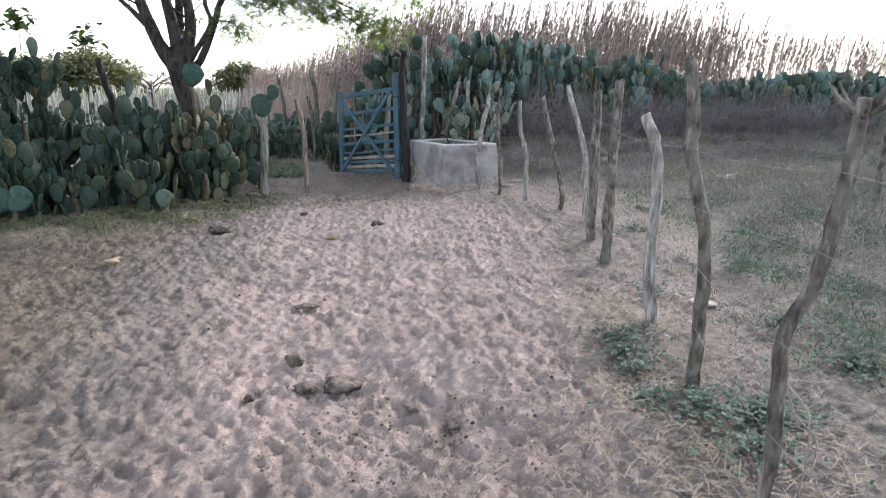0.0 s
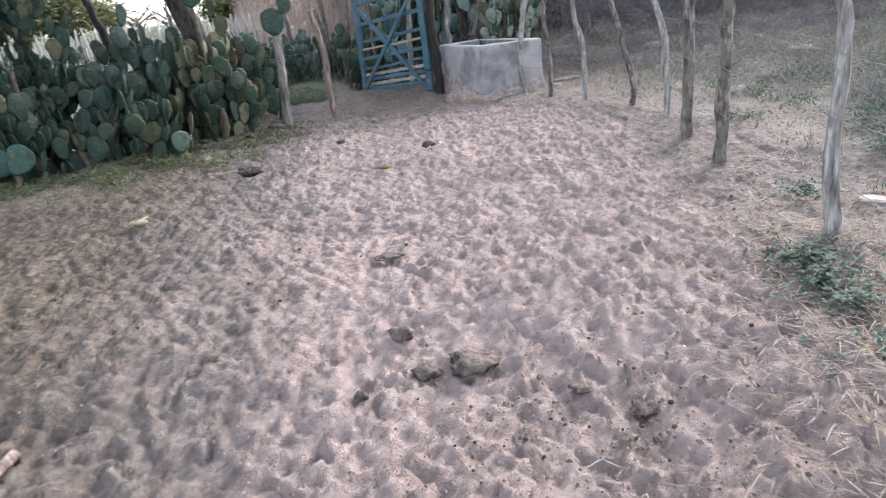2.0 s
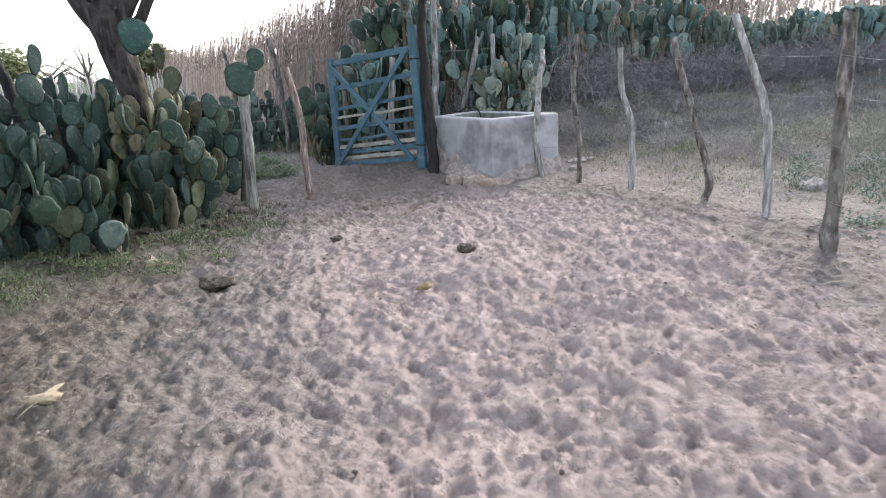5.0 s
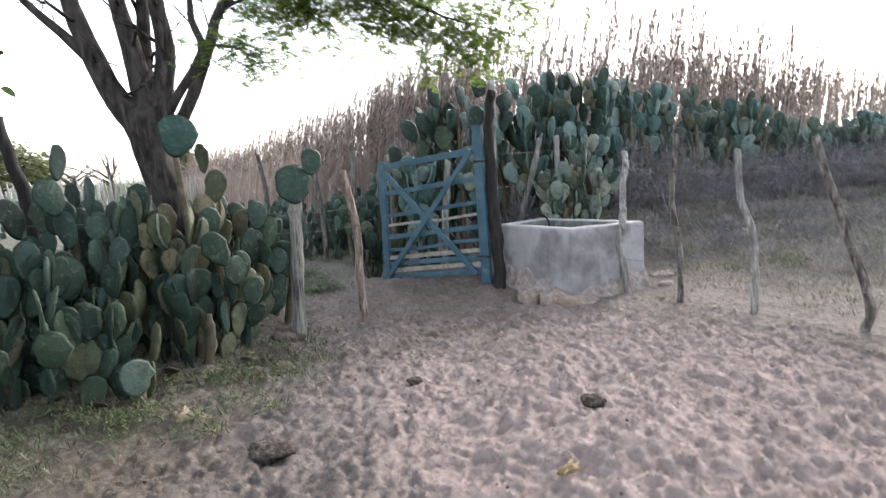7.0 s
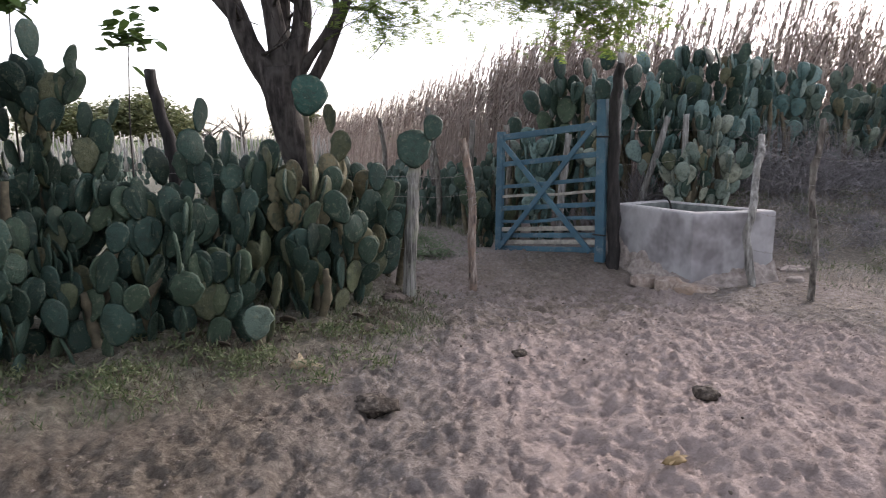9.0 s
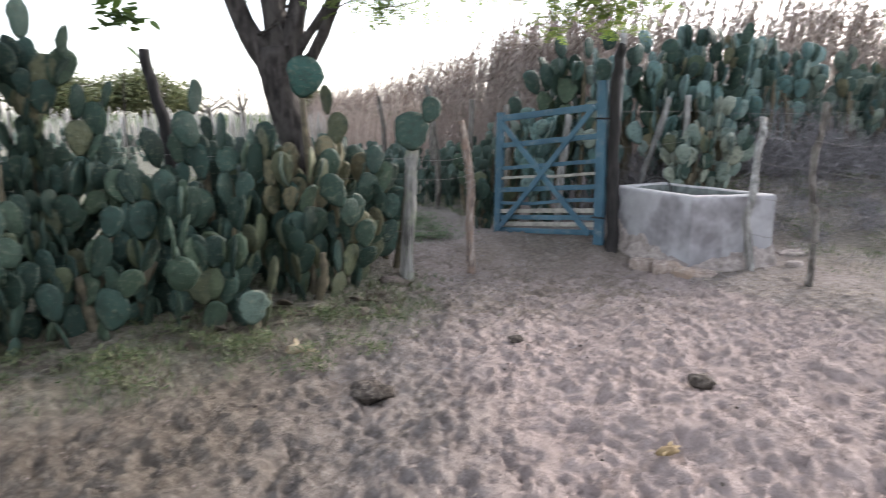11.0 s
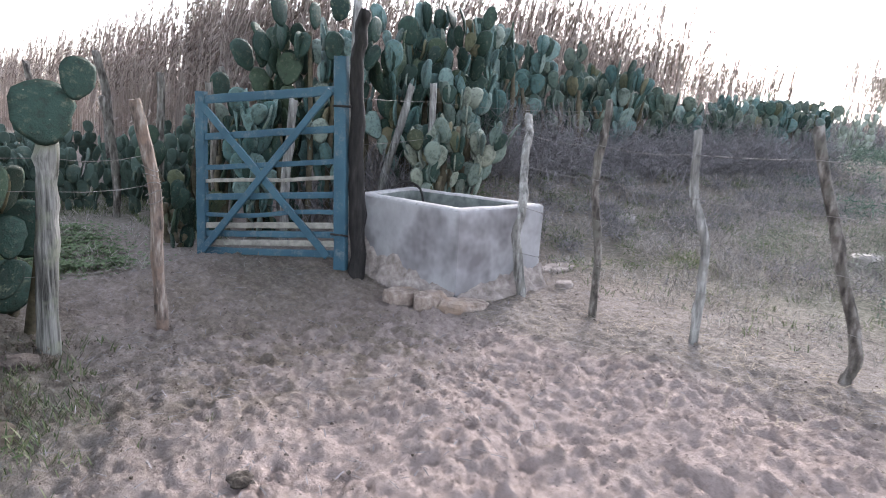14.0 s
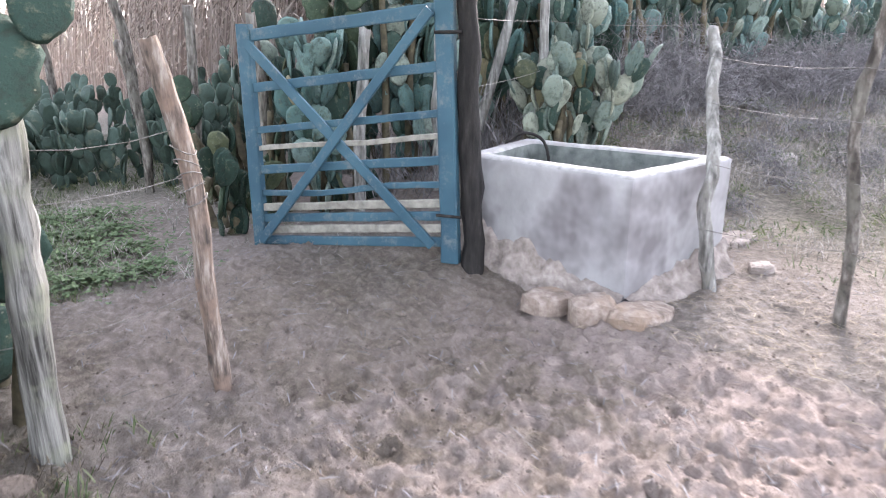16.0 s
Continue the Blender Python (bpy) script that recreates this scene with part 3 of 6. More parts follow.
fence = thing("wire_fence", "crooked grey wooden stakes strung with barbed wire beside the sandy lane", "fence", (3.2, 5.0, gz(3.2, 5)))
RIGHT_POSTS = [
    ([(1.88, 1.78, -0.07), (1.89, 1.78, 0.4), (1.89, 1.79, 0.62), (1.96, 1.75, 0.86), (2.0, 1.73, 1.1), (2.02, 1.71, 1.47)], 0.031, POST_WOOD, "grey-brown leaning forked stake"),
    ([(2.34, 2.81, -0.07), (2.35, 2.8, 0.33), (2.33, 2.81, 0.76), (2.25, 2.87, 1.19), (2.25, 2.87, 1.38), (2.22, 2.89, 1.64)], 0.04, POST_WOOD, "tall dark grey bent stake"),
    ([(2.66, 3.66, -0.07), (2.63, 3.69, 0.4), (2.64, 3.69, 1.0), (2.56, 3.75, 1.33)], 0.042, PALE_WOOD, "pale grey bent stake"),
    ([(3.31, 5.34, -0.07), (3.31, 5.33, 0.64), (3.32, 5.33, 1.15), (3.33, 5.32, 1.56)], 0.048, POST_WOOD, ""),
    ([(3.61, 6.15, -0.07), (3.61, 6.15, 0.68), (3.61, 6.16, 1.46)], 0.055, POST_WOOD, "stout stake with lichen-flecked bark"),
    ([(4.0, 7.0, -0.07), (4.0, 7.04, 0.66), (3.94, 7.15, 1.09), (3.86, 7.3, 1.52)], 0.036, PALE_WOOD, ""),
    ([(4.02, 7.68, -0.07), (4.04, 7.65, 0.18), (3.97, 7.8, 0.69), (3.87, 7.98, 1.38)], 0.036, POST_WOOD, ""),
    ([(3.94, 8.58, -0.07), (3.94, 8.57, 0.35), (3.93, 8.59, 0.66), (3.88, 8.67, 0.92), (3.87, 8.69, 1.32)], 0.032, PALE_WOOD, ""),
    ([(3.88, 9.38, -0.07), (3.89, 9.39, 0.38), (3.85, 9.45, 0.88), (3.87, 9.43, 1.21), (3.88, 9.41, 1.5)], 0.032, POST_WOOD, "thin wavy grey-brown stake"),
    ([(3.84, 10.1, -0.07), (3.78, 10.14, 0.36), (3.84, 10.16, 0.66), (3.95, 10.28, 1.0), (4.09, 10.41, 1.36)], 0.042, PALE_WOOD, "pale stake standing against the trough"),
]
for i, (ctrl, r, mat, label) in enumerate(RIGHT_POSTS):
    g = rough_post(bury(ctrl), r, 11 + i)
    post = part("post", g.mesh("post"), mat, fence, label)
    if i == 0:
        forked = post
    post.matrix_parent_inverse = fence.matrix_basis.inverted()


def along(ctrl, z):
    """The point of a stake at height z above the ground."""
    pts = [Vector(p) for p in ctrl]
    for a, b in zip(pts, pts[1:]):
        if a.z <= z <= b.z:
            return a.lerp(b, (z - a.z) / (b.z - a.z))
    return pts[-1].copy()


def strand(points, seed, radius=0.0018, barbs=True):
    """Twisted wire that sags a little between its stakes, with barbs."""
    rng = random.Random(seed)
    g = Geo()
    for a, b in zip(points, points[1:]):
        n = max(3, int((b - a).length / 0.25))
        sag = rng.uniform(0.005, 0.03)
        pts = [a.lerp(b, k / n) - Vector((0, 0, sag * 4 * (k / n) * (1 - k / n))) for k in range(n + 1)]
        g.tube(pts, [radius] * len(pts), 4)
        if barbs:
            for p in pts[1:-1]:
                for _ in range(2):
                    d = Vector((rng.uniform(-1, 1), rng.uniform(-1, 1), rng.uniform(-1, 1))).normalized() * 0.014
                    g.tube([p - d, p + d], [0.0013, 0.0009], 3)
    return g


rng = random.Random(3)
for k in range(7):
    a = rng.uniform(0, 6.28)
    d = Vector((math.cos(a) * 0.12, math.sin(a) * 0.12, rng.uniform(0.02, 0.14)))
    p = Vector(RIGHT_POSTS[0][0][-1]) - Vector((0, 0, 0.06))
    g = Geo()
    g.tube([p, p + d * 0.6, p + d + Vector((0, 0, 0.03))], [0.012, 0.008, 0.003], 5)
    part("twig", g.mesh("twig"), POST_WOOD, forked)
START = ([(1.2, -0.6, -0.07), (1.2, -0.6, 1.4)], 0.04, POST_WOOD, "")
post = part("post", rough_post(bury(START[0]), 0.04, 40).mesh("post"), POST_WOOD, fence)
post.matrix_parent_inverse = fence.matrix_basis.inverted()
for k, h in enumerate((0.28, 0.62, 0.93, 1.2)):
    pts = [along(c[0], h + 0.03 * math.sin(5 * i + k)) - Vector((c[1] * 0.9, 0, 0)) for i, c in enumerate([START] + RIGHT_POSTS)]
    w = part("wire", strand(pts, k).mesh("wire"), WIRE, fence, "rusty barbed wire")
    w.matrix_parent_inverse = fence.matrix_basis.inverted()
# a loose end of twine hanging at the leaning stake
g = Geo()
g.tube(spline([(1.9, 1.76, 0.45), (1.95, 1.70, 0.36), (1.97, 1.69, 0.2), (1.96, 1.70, 0.02)], 10), [0.004] * 11, 5)
g.tube(spline([(1.9, 1.76, 0.45), (1.93, 1.73, 0.33), (1.99, 1.68, 0.25), (1.98, 1.68, 0.08)], 10), [0.003] * 11, 5)
w = part("twine", g.mesh("twine"), BARE_WOOD, fence, "pale loose twine")
w.matrix_parent_inverse = fence.matrix_basis.inverted()

left_fence = thing("wire_fence", "two old posts with wire beside the open gateway", "fence", (0.5, 10.5, gz(0.5, 10.5)))
LEFT_POSTS = [
    ([(0.48, 10.45, -0.07), (0.505, 10.43, 0.5), (0.52, 10.42, 0.8), (0.535, 10.39, 1.14)], 0.068, SPLIT_WOOD, "thick split weathered post"),
    ([(1.15, 10.63, -0.07), (1.13, 10.64, 0.29), (1.13, 10.63, 0.71), (1.09, 10.64, 1.03), (1.03, 10.64, 1.32)], 0.038, RED_WOOD, "thin peeling reddish stake"),
]
for i, (ctrl, r, mat, label) in enumerate(LEFT_POSTS):
    post = part("post", rough_post(bury(ctrl), r, 31 + i, 0.78 if i == 0 else 1.0, 30, 22, 0.26 if i == 0 else 0.14, 0.12).mesh("post"), mat, left_fence, label)
    post.matrix_parent_inverse = left_fence.matrix_basis.inverted()
for k, h in enumerate((0.35, 0.82, 1.0)):
    pts = [Vector((-2.4, 10.6, h + 0.1)), along(LEFT_POSTS[0][0], h), along(LEFT_POSTS[1][0], h)]
    w = part("wire", strand(pts, 50 + k).mesh("wire"), WIRE, left_fence, "rusty barbed wire")
    w.matrix_parent_inverse = left_fence.matrix_basis.inverted()
g = Geo()
for k in range(5):
    z = 0.72 + 0.05 * k
    g.tube([(1.128 - 0.12 * (z - 0.72) + 0.048 * math.cos(a / 8 * 6.283), 10.635 + 0.048 * math.sin(a / 8 * 6.283), z + 0.02 * math.sin(a + k)) for a in range(10)], [0.003] * 10, 4)
w = part("tie_wire", g.mesh("tie_wire"), WIRE, left_fence)
w.matrix_parent_inverse = left_fence.matrix_basis.inverted()

lone("tree_stump_post", rough_post([(-1.45, 10.6, -0.2), (-1.47, 10.6, 0.6), (-1.5, 10.6, 1.2), (-1.64, 10.6, 1.86)], 0.066, 61, 0.75), DARK_WOOD,
     "dark broken post leaning among the cacti", "post")
lone("gate_post", rough_post([(2.86, 11.08, -0.3), (2.86, 11.1, 0.4), (2.83, 11.1, 1.2), (2.81, 11.08, 1.75), (2.86, 11.08, 2.08)], 0.072, 71, 0.72), DARK_WOOD,
     "thick blackened gate post beside the trough", "post")
lone("bleached_stake", rough_post([(3.5, 12.4, -0.1), (3.52, 12.4, 0.8), (3.55, 12.4, 1.6), (3.57, 12.4, 2.42)], 0.05, 72, 0.9), PALE_WOOD,
     "tall pale lichen-covered stake among the cacti", "post")

lone("field_stake", rough_post([(8.13, 6.65, -0.3), (8.12, 6.65, 0.3), (8.16, 6.66, 0.75), (8.2, 6.66, 1.05)], 0.05, 74, 0.85), POST_WOOD,
     "short grey stake standing out in the dry field", "post")

back_fence = thing("wire_fence", "old stakes with wire among the cacti behind the gate", "fence", (4.2, 12.2, gz(4.2, 12.2)))
BACK_POSTS = [
    ([(2.82, 12.46, 0.0), (2.84, 12.45, 0.7), (2.9, 12.42, 1.38)], 0.05, PALE_WOOD),
    ([(3.95, 12.5, 0.2), (4.02, 12.47, 0.69), (4.15, 12.38, 1.25), (4.21, 12.33, 1.6)], 0.045, PALE_WOOD),
    ([(4.33, 12.04, 0.2), (4.32, 12.04, 0.76), (4.3, 12.05, 1.14), (4.3, 12.06, 1.63)], 0.042, PALE_WOOD),
    ([(2.4, 13.2, 0.0), (2.4, 13.2, 0.7), (2.36, 13.2, 1.5)], 0.045, POST_WOOD),
    ([(2.1, 14.2, 0.0), (2.15, 14.21, 0.93), (2.18, 14.2, 1.58)], 0.05, POST_WOOD),
    ([(1.75, 14.6, 0.0), (1.75, 14.6, 0.7), (1.66, 14.6, 1.3)], 0.045, POST_WOOD),
    ([(2.02, 16.0, 0.0), (2.0, 16.02, 0.8), (2.0, 16.02, 1.3), (1.9, 16.04, 1.85)], 0.06, POST_WOOD),
    ([(1.4, 17.5, 0.0), (1.4, 17.5, 0.8), (1.3, 17.5, 1.7)], 0.055, POST_WOOD),
    ([(3.5, 15.2, 0.0), (3.5, 15.2, 0.8), (3.2, 15.2, 1.75)], 0.05, POST_WOOD),
    ([(3.3, 13.6, 0.0), (3.3, 13.6, 0.8), (3.3, 13.6, 1.5)], 0.05, PALE_WOOD),
]
for i, (ctrl, r, mat) in enumerate(BACK_POSTS):
    post = part("post", rough_post(bury(ctrl), r, 81 + i, 0.85, 14, 8).mesh("post"), mat, back_fence)
    post.matrix_parent_inverse = back_fence.matrix_basis.inverted()
for k, h in enumerate((1.05, 1.42)):
    pts = [Vector((2.86, 11.08, h)), along(BACK_POSTS[2][0], h + 0.02), Vector((6.2, 12.4, h)), Vector((9, 13.2, h + 0.1))]
    w = part("wire", strand(pts, 90 + k).mesh("wire"), WIRE, back_fence, "barbed wire")
    w.matrix_parent_inverse = back_fence.matrix_basis.inverted()

# ---- blue field gate, standing open ----
GA, GU = Vector((1.95, 12.36, 0)), Vector((0.549, -0.836, 0))
GN = Vector((-0.836, -0.549, 0))
gate = thing("field_gate", "worn blue wooden field gate standing open on its post", "gate", (GA.x, GA.y, gz(GA.x, GA.y)))


def board(a, b, height, thick, out, seed, wave=0.0, n=8):
    """A plank from a to b (along the gate, up), out metres before its plane, a bit warped."""
    rng = random.Random(seed)
    g = Geo()
    d = Vector((b[0] - a[0], b[1] - a[1]))
    nrm = Vector((-d.y, d.x)).normalized()
    rows = []
    for k in range(n + 1):
        t = k / n
        s, z = a[0] + d.x * t, a[1] + d.y * t
        bend = wave * math.sin(t * 7 + seed) + rng.uniform(-0.002, 0.002)
        h = height * (1 + rng.uniform(-0.05, 0.05)) / 2
        ring = []
        for sx, sy in ((-1, -0.8), (-0.75, -1), (0.75, -1), (1, -0.8), (1, 0.8), (0.75, 1), (-0.75, 1), (-1, 0.8)):
            o = out + sx * thick / 2
            u, w = s + nrm.x * (sy * h + bend), z + nrm.y * (sy * h + bend)
            ring.append(tuple(GA + GU * u + GN * o + Vector((0, 0, w))))
        rows.append(ring)
    verts = [p for r in rows for p in r]
    faces = [(i * 8 + k, i * 8 + (k + 1) % 8, (i + 1) * 8 + (k + 1) % 8, (i + 1) * 8 + k) for i in range(n) for k in range(8)]
    faces += [tuple(reversed(range(8))), tuple(n * 8 + k for k in range(8))]
    g.add(verts, faces)
    return g


def gate_part(name, g, mat, label=""):
    ob = part(name, g.mesh(name, False), mat, gate, label)
    ob.matrix_parent_inverse = gate.matrix_basis.inverted()
    return ob


gate_part("stile", board((0.045, -0.05), (0.055, 1.41), 0.095, 0.06, 0.0, 1), BLUE)
hinge_stile = gate_part("stile", board((1.44, 0.0), (1.405, 1.74), 0.11, 0.07, 0.0, 2), BLUE)
RAILS = [(1.34, 1.475, 0.075, BLUE, 0.0, ""), (1.02, 1.17, 0.06, BLUE, 0.0, ""), (0.75, 0.905, 0.045, BLUE, 0.0, ""),
         (0.63, 0.77, 0.032, BARE_WOOD, 0.006, "unpainted pale pole"), (0.49, 0.63, 0.055, BLUE, 0.0, ""),
         (0.325, 0.48, 0.038, BLUE, 0.012, "crooked blue pole"), (0.235, 0.37, 0.05, BARE_WOOD, 0.0, "unpainted board"),
         (0.16, 0.29, 0.055, BLUE, 0.0, ""), (0.08, 0.215, 0.05, BARE_WOOD, 0.0, "unpainted board"), (0.005, 0.125, 0.06, BLUE, 0.0, "")]
for k, (z0, z1, h, mat, wave, label) in enumerate(RAILS):
    gate_part("rail", board((0.09, z0), (1.40, z1), h, 0.028, 0.0, 10 + k, wave, 14), mat, label)
gate_part("brace", board((0.09, 1.29), (1.33, 0.10), 0.065, 0.024, 0.03, 31), BLUE)
gate_part("brace", board((0.09, 0.02), (1.34, 1.47), 0.06, 0.024, 0.055, 32), BLUE)
for z in (0.3, 1.35):
    g = Geo()
    g.tube([tuple(GA + GU * s + GN * 0.04 + Vector((0, 0, z))) for s in (1.36, 1.42, 1.48, 1.52)], [0.009] * 4, 6)
    part("hinge", g.mesh("hinge"), DARK_WOOD, hinge_stile, "dark iron hinge strap")

# ---- concrete water trough on its rubble footing ----
TC = [(3.24, 10.22), (4.21, 10.27), (3.75, 11.62), (3.0, 11.36)]
trough = thing("water_trough", "grey rendered concrete water trough on a rubble footing", "trough", (3.55, 10.8, gz(3.55, 10.8)))


def offset_quad(q, d):
    cx, cy = sum(p[0] for p in q) / 4, sum(p[1] for p in q) / 4
    out = []
    for i in range(4):
        a, b, c = Vector(q[i - 1]), Vector(q[i]), Vector(q[(i + 1) % 4])
        e1, e2 = (b - a).normalized(), (c - b).normalized()
        n1, n2 = Vector((-e1.y, e1.x)), Vector((-e2.y, e2.x))
        m = (n1 + n2).normalized()
        out.append(b + m * (d / max(0.3, m.dot(n1))))
    return out


def wall_ring(q, r, per_side=9):
    """A rounded outline round four corners, with points along the sides."""
    out = []
    for i in range(4):
        a, b, c = Vector(q[i - 1]), Vector(q[i]), Vector(q[(i + 1) % 4])
        p1, p2 = b + (a - b).normalized() * r, b + (c - b).normalized() * r
        e1, e2 = (a - b).normalized() * 0.014, (c - b).normalized() * 0.014
        out += [p1 + e1, p1, p1.lerp(p2, 0.5).lerp(b, 0.55), p2, p2 + e2]
        nxt = c + (b - c).normalized() * r
        out += [p2.lerp(nxt, k / per_side) for k in range(1, per_side)]
    return out


def trough_shell():
    g = Geo()
    inner = offset_quad(TC, 0.11)
    rows = [(wall_ring(TC, 0.018), z) for z in (-0.15, 0.02, 0.2, 0.34, 0.48, 0.58, 0.605)]
    rows += [(wall_ring(offset_quad(TC, 0.018), 0.018), 0.62), (wall_ring(offset_quad(TC, 0.095), 0.04), 0.62), (wall_ring(inner, 0.05), 0.605)]
    rows += [(wall_ring(offset_quad(TC, 0.12), 0.05), z) for z in (0.4, 0.2, 0.12)]
    n = len(rows[0][0])
    for ring, z in rows:
        for p in ring:
            w = noise.noise(Vector((p.x * 5, p.y * 5, z * 5)))
            g.v.append((p.x + 0.006 * w, p.y + 0.006 * noise.noise(Vector((p.y * 5, p.x * 5, z * 4))), z + 0.006 * w))
    for i in range(len(rows) - 1):
        for k in range(n):
            j = (k + 1) % n
            g.f.append((i * n + k, i * n + j, (i + 1) * n + j, (i + 1) * n + k))
    g.f.append(tuple((len(rows) - 1) * n + k for k in range(n)))
    return g, n


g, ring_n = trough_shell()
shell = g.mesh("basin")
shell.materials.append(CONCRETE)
shell.materials.append(TROUGH_INSIDE)
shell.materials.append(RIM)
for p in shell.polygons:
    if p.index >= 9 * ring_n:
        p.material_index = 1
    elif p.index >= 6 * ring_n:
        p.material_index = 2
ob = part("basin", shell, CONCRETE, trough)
ob.matrix_parent_inverse = trough.matrix_basis.inverted()
for e in shell.edges:  # crisp arrises at the four corners
    a, b = (shell.vertices[k].co for k in e.vertices)
    if abs(a.z - b.z) > 0.01 and e.vertices[0] % ring_n == e.vertices[1] % ring_n and min((Vector(c) - a.xy).length for c in TC) < 0.03 and e.vertices[0] // ring_n < 6:
        e.use_edge_sharp = True


def footing(a, b, h0, h1, seed):
    """A rough shelf of earth and rubble banked against one wall."""
    g = Geo()
    a, b = Vector(a), Vector(b)
    d = (b - a).normalized()
    out = Vector((d.y, -d.x))
    n = int((b - a).length / 0.03)
    for i in range(n + 1):
        u = i / n
        p = a.lerp(b, u)
        h = (h0 + (h1 - h0) * u) * (1 + 0.6 * noise.noise(Vector((u * 6, seed, 0))) + 0.35 * noise.noise(Vector((u * 23, seed, 4))))
        for k, (o, z) in enumerate(((-0.01, 1.0), (0.012, 0.97), (0.03, 0.75), (0.04, 0.5), (0.065, 0.25), (0.10, 0.02), (0.14, -0.4))):
            w = noise.noise(Vector((p.x * 14, p.y * 14, k * 0.8 + seed))) + 0.5 * noise.noise(Vector((p.x * 40, p.y * 40, k + seed)))
            q = p + out * (o + 0.022 * w * (k > 0))
            g.v.append((q.x, q.y, gz(p.x, p.y) + h * z + 0.02 * w * (k > 0)))
    for i in range(n):
        for k in range(6):
            o = i * 7 + k
            g.f.append((o, o + 7, o + 8, o + 1))
    return g


for a, b, h0, h1, seed in ((TC[3], TC[0], 0.27, 0.06, 1), (TC[0], TC[1], 0.05, 0.17, 2)):
    ob = part("footing", footing(a, b, h0, h1, seed).mesh("footing"), RUBBLE, trough, "rough earthy rubble footing")
    ob.matrix_parent_inverse = trough.matrix_basis.inverted()
rng = random.Random(8)
for i in range(4):
    a, b = Vector(TC[i - 1]), Vector(TC[i])
    n = int((b - a).length / 0.17)
    for k in range(n):
        if rng.random() < 0.4:
            continue
        p = a.lerp(b, (k + rng.uniform(0.2, 0.8)) / n)
        g = Geo()
        bulge(g, (p.x, p.y, gz(p.x, p.y) + 0.01), (rng.uniform(0.04, 0.11), rng.uniform(0.03, 0.06), rng.uniform(0.02, 0.05)), rng, 7, 10, 0.4)
        ob = part("footing_stone", g.mesh("footing_stone", False), RUBBLE, trough)
        ob.matrix_parent_inverse = trough.matrix_basis.inverted()
g = Geo()
g.tube(spline([(3.45, 11.5, 0.63), (3.58, 11.46, 0.69), (3.68, 11.36, 0.63), (3.7, 11.3, 0.4)], 12), [0.011] * 13, 7)
lone("water_hose", g, DARK_WOOD, "dark bent hose hanging over the trough rim", "hose")

def slab(g, c, s, rng, sides=15):
    """A broken flat stone with a chipped edge."""
    o = len(g.v)
    out = [(math.cos(2 * math.pi * k / sides) * rng.uniform(0.78, 1.12), math.sin(2 * math.pi * k / sides) * rng.uniform(0.78, 1.12)) for k in range(sides)]
    tilt = rng.uniform(-0.12, 0.12)
    for scale, z in ((1.0, -0.8), (1.03, 0.2), (0.97, 0.72), (0.7, 0.92)):
        for x, y in out:
            q = 1 + rng.uniform(-0.05, 0.05)
            g.v.append((c[0] + x * s[0] * scale * q, c[1] + y * s[1] * scale * q, c[2] + s[2] * (z + rng.uniform(-0.12, 0.12)) + tilt * x * s[0]))
    g.v.append((c[0], c[1], c[2] + s[2]))
    for i in range(3):
        for k in range(sides):
            j = (k + 1) % sides
            g.f.append((o + i * sides + k, o + i * sides + j, o + (i + 1) * sides + j, o + (i + 1) * sides + k))
    for k in range(sides):
        g.f.append((o + 3 * sides + k, o + 3 * sides + (k + 1) % sides, o + 4 * sides))


FLAT_STONES = [((3.21, 10.07, -0.03), (0.25, 0.12, 0.06), STONE, "flat orange-brown stone lying before the trough"),
               ((2.98, 10.22, -0.04), (0.15, 0.11, 0.085), STONE, "rough brown stone at the foot of the trough"),
               ((2.91, 10.47, -0.05), (0.16, 0.12, 0.06), STONE, "yellowish flat stone at the foot of the trough"),
               ((4.3, 10.05, -0.05), (0.09, 0.07, 0.035), RUBBLE, "pale stone beside the trough"),
               ((0.31, 10.28, -0.05), (0.10, 0.07, 0.05), OLD_DUNG, "dark broken stone beside the post"),
               ((5.35, 7.64, -0.06), (0.16, 0.11, 0.05), PALE_STONE, "pale stone lying in the dry field"),
               ((7.6, 8.9, -0.02), (0.22, 0.16, 0.15), PALE_STONE, "pale rounded stone in the dry weeds"),
               ((6.8, 11.4, 0.1), (0.22, 0.2, 0.05), PALE_STONE, "flat pale stone on the bank"),
               ((4.7, 10.5, -0.02), (0.2, 0.12, 0.02), RUBBLE, "flat pale stone in the grass"),
               ((3.35, 4.0, -0.06), (0.11, 0.09, 0.014), RUBBLE, "flat pale stone in the dry field")]
for k, (c, s, mat, label) in enumerate(FLAT_STONES):
    g = Geo()
    slab(g, (c[0], c[1], surf(c[0], c[1]) + s[2] * 0.3), s, random.Random(100 + k))
    lone("stone", g, mat, label, "stone", smooth=False)

# ---- prickly pear ----


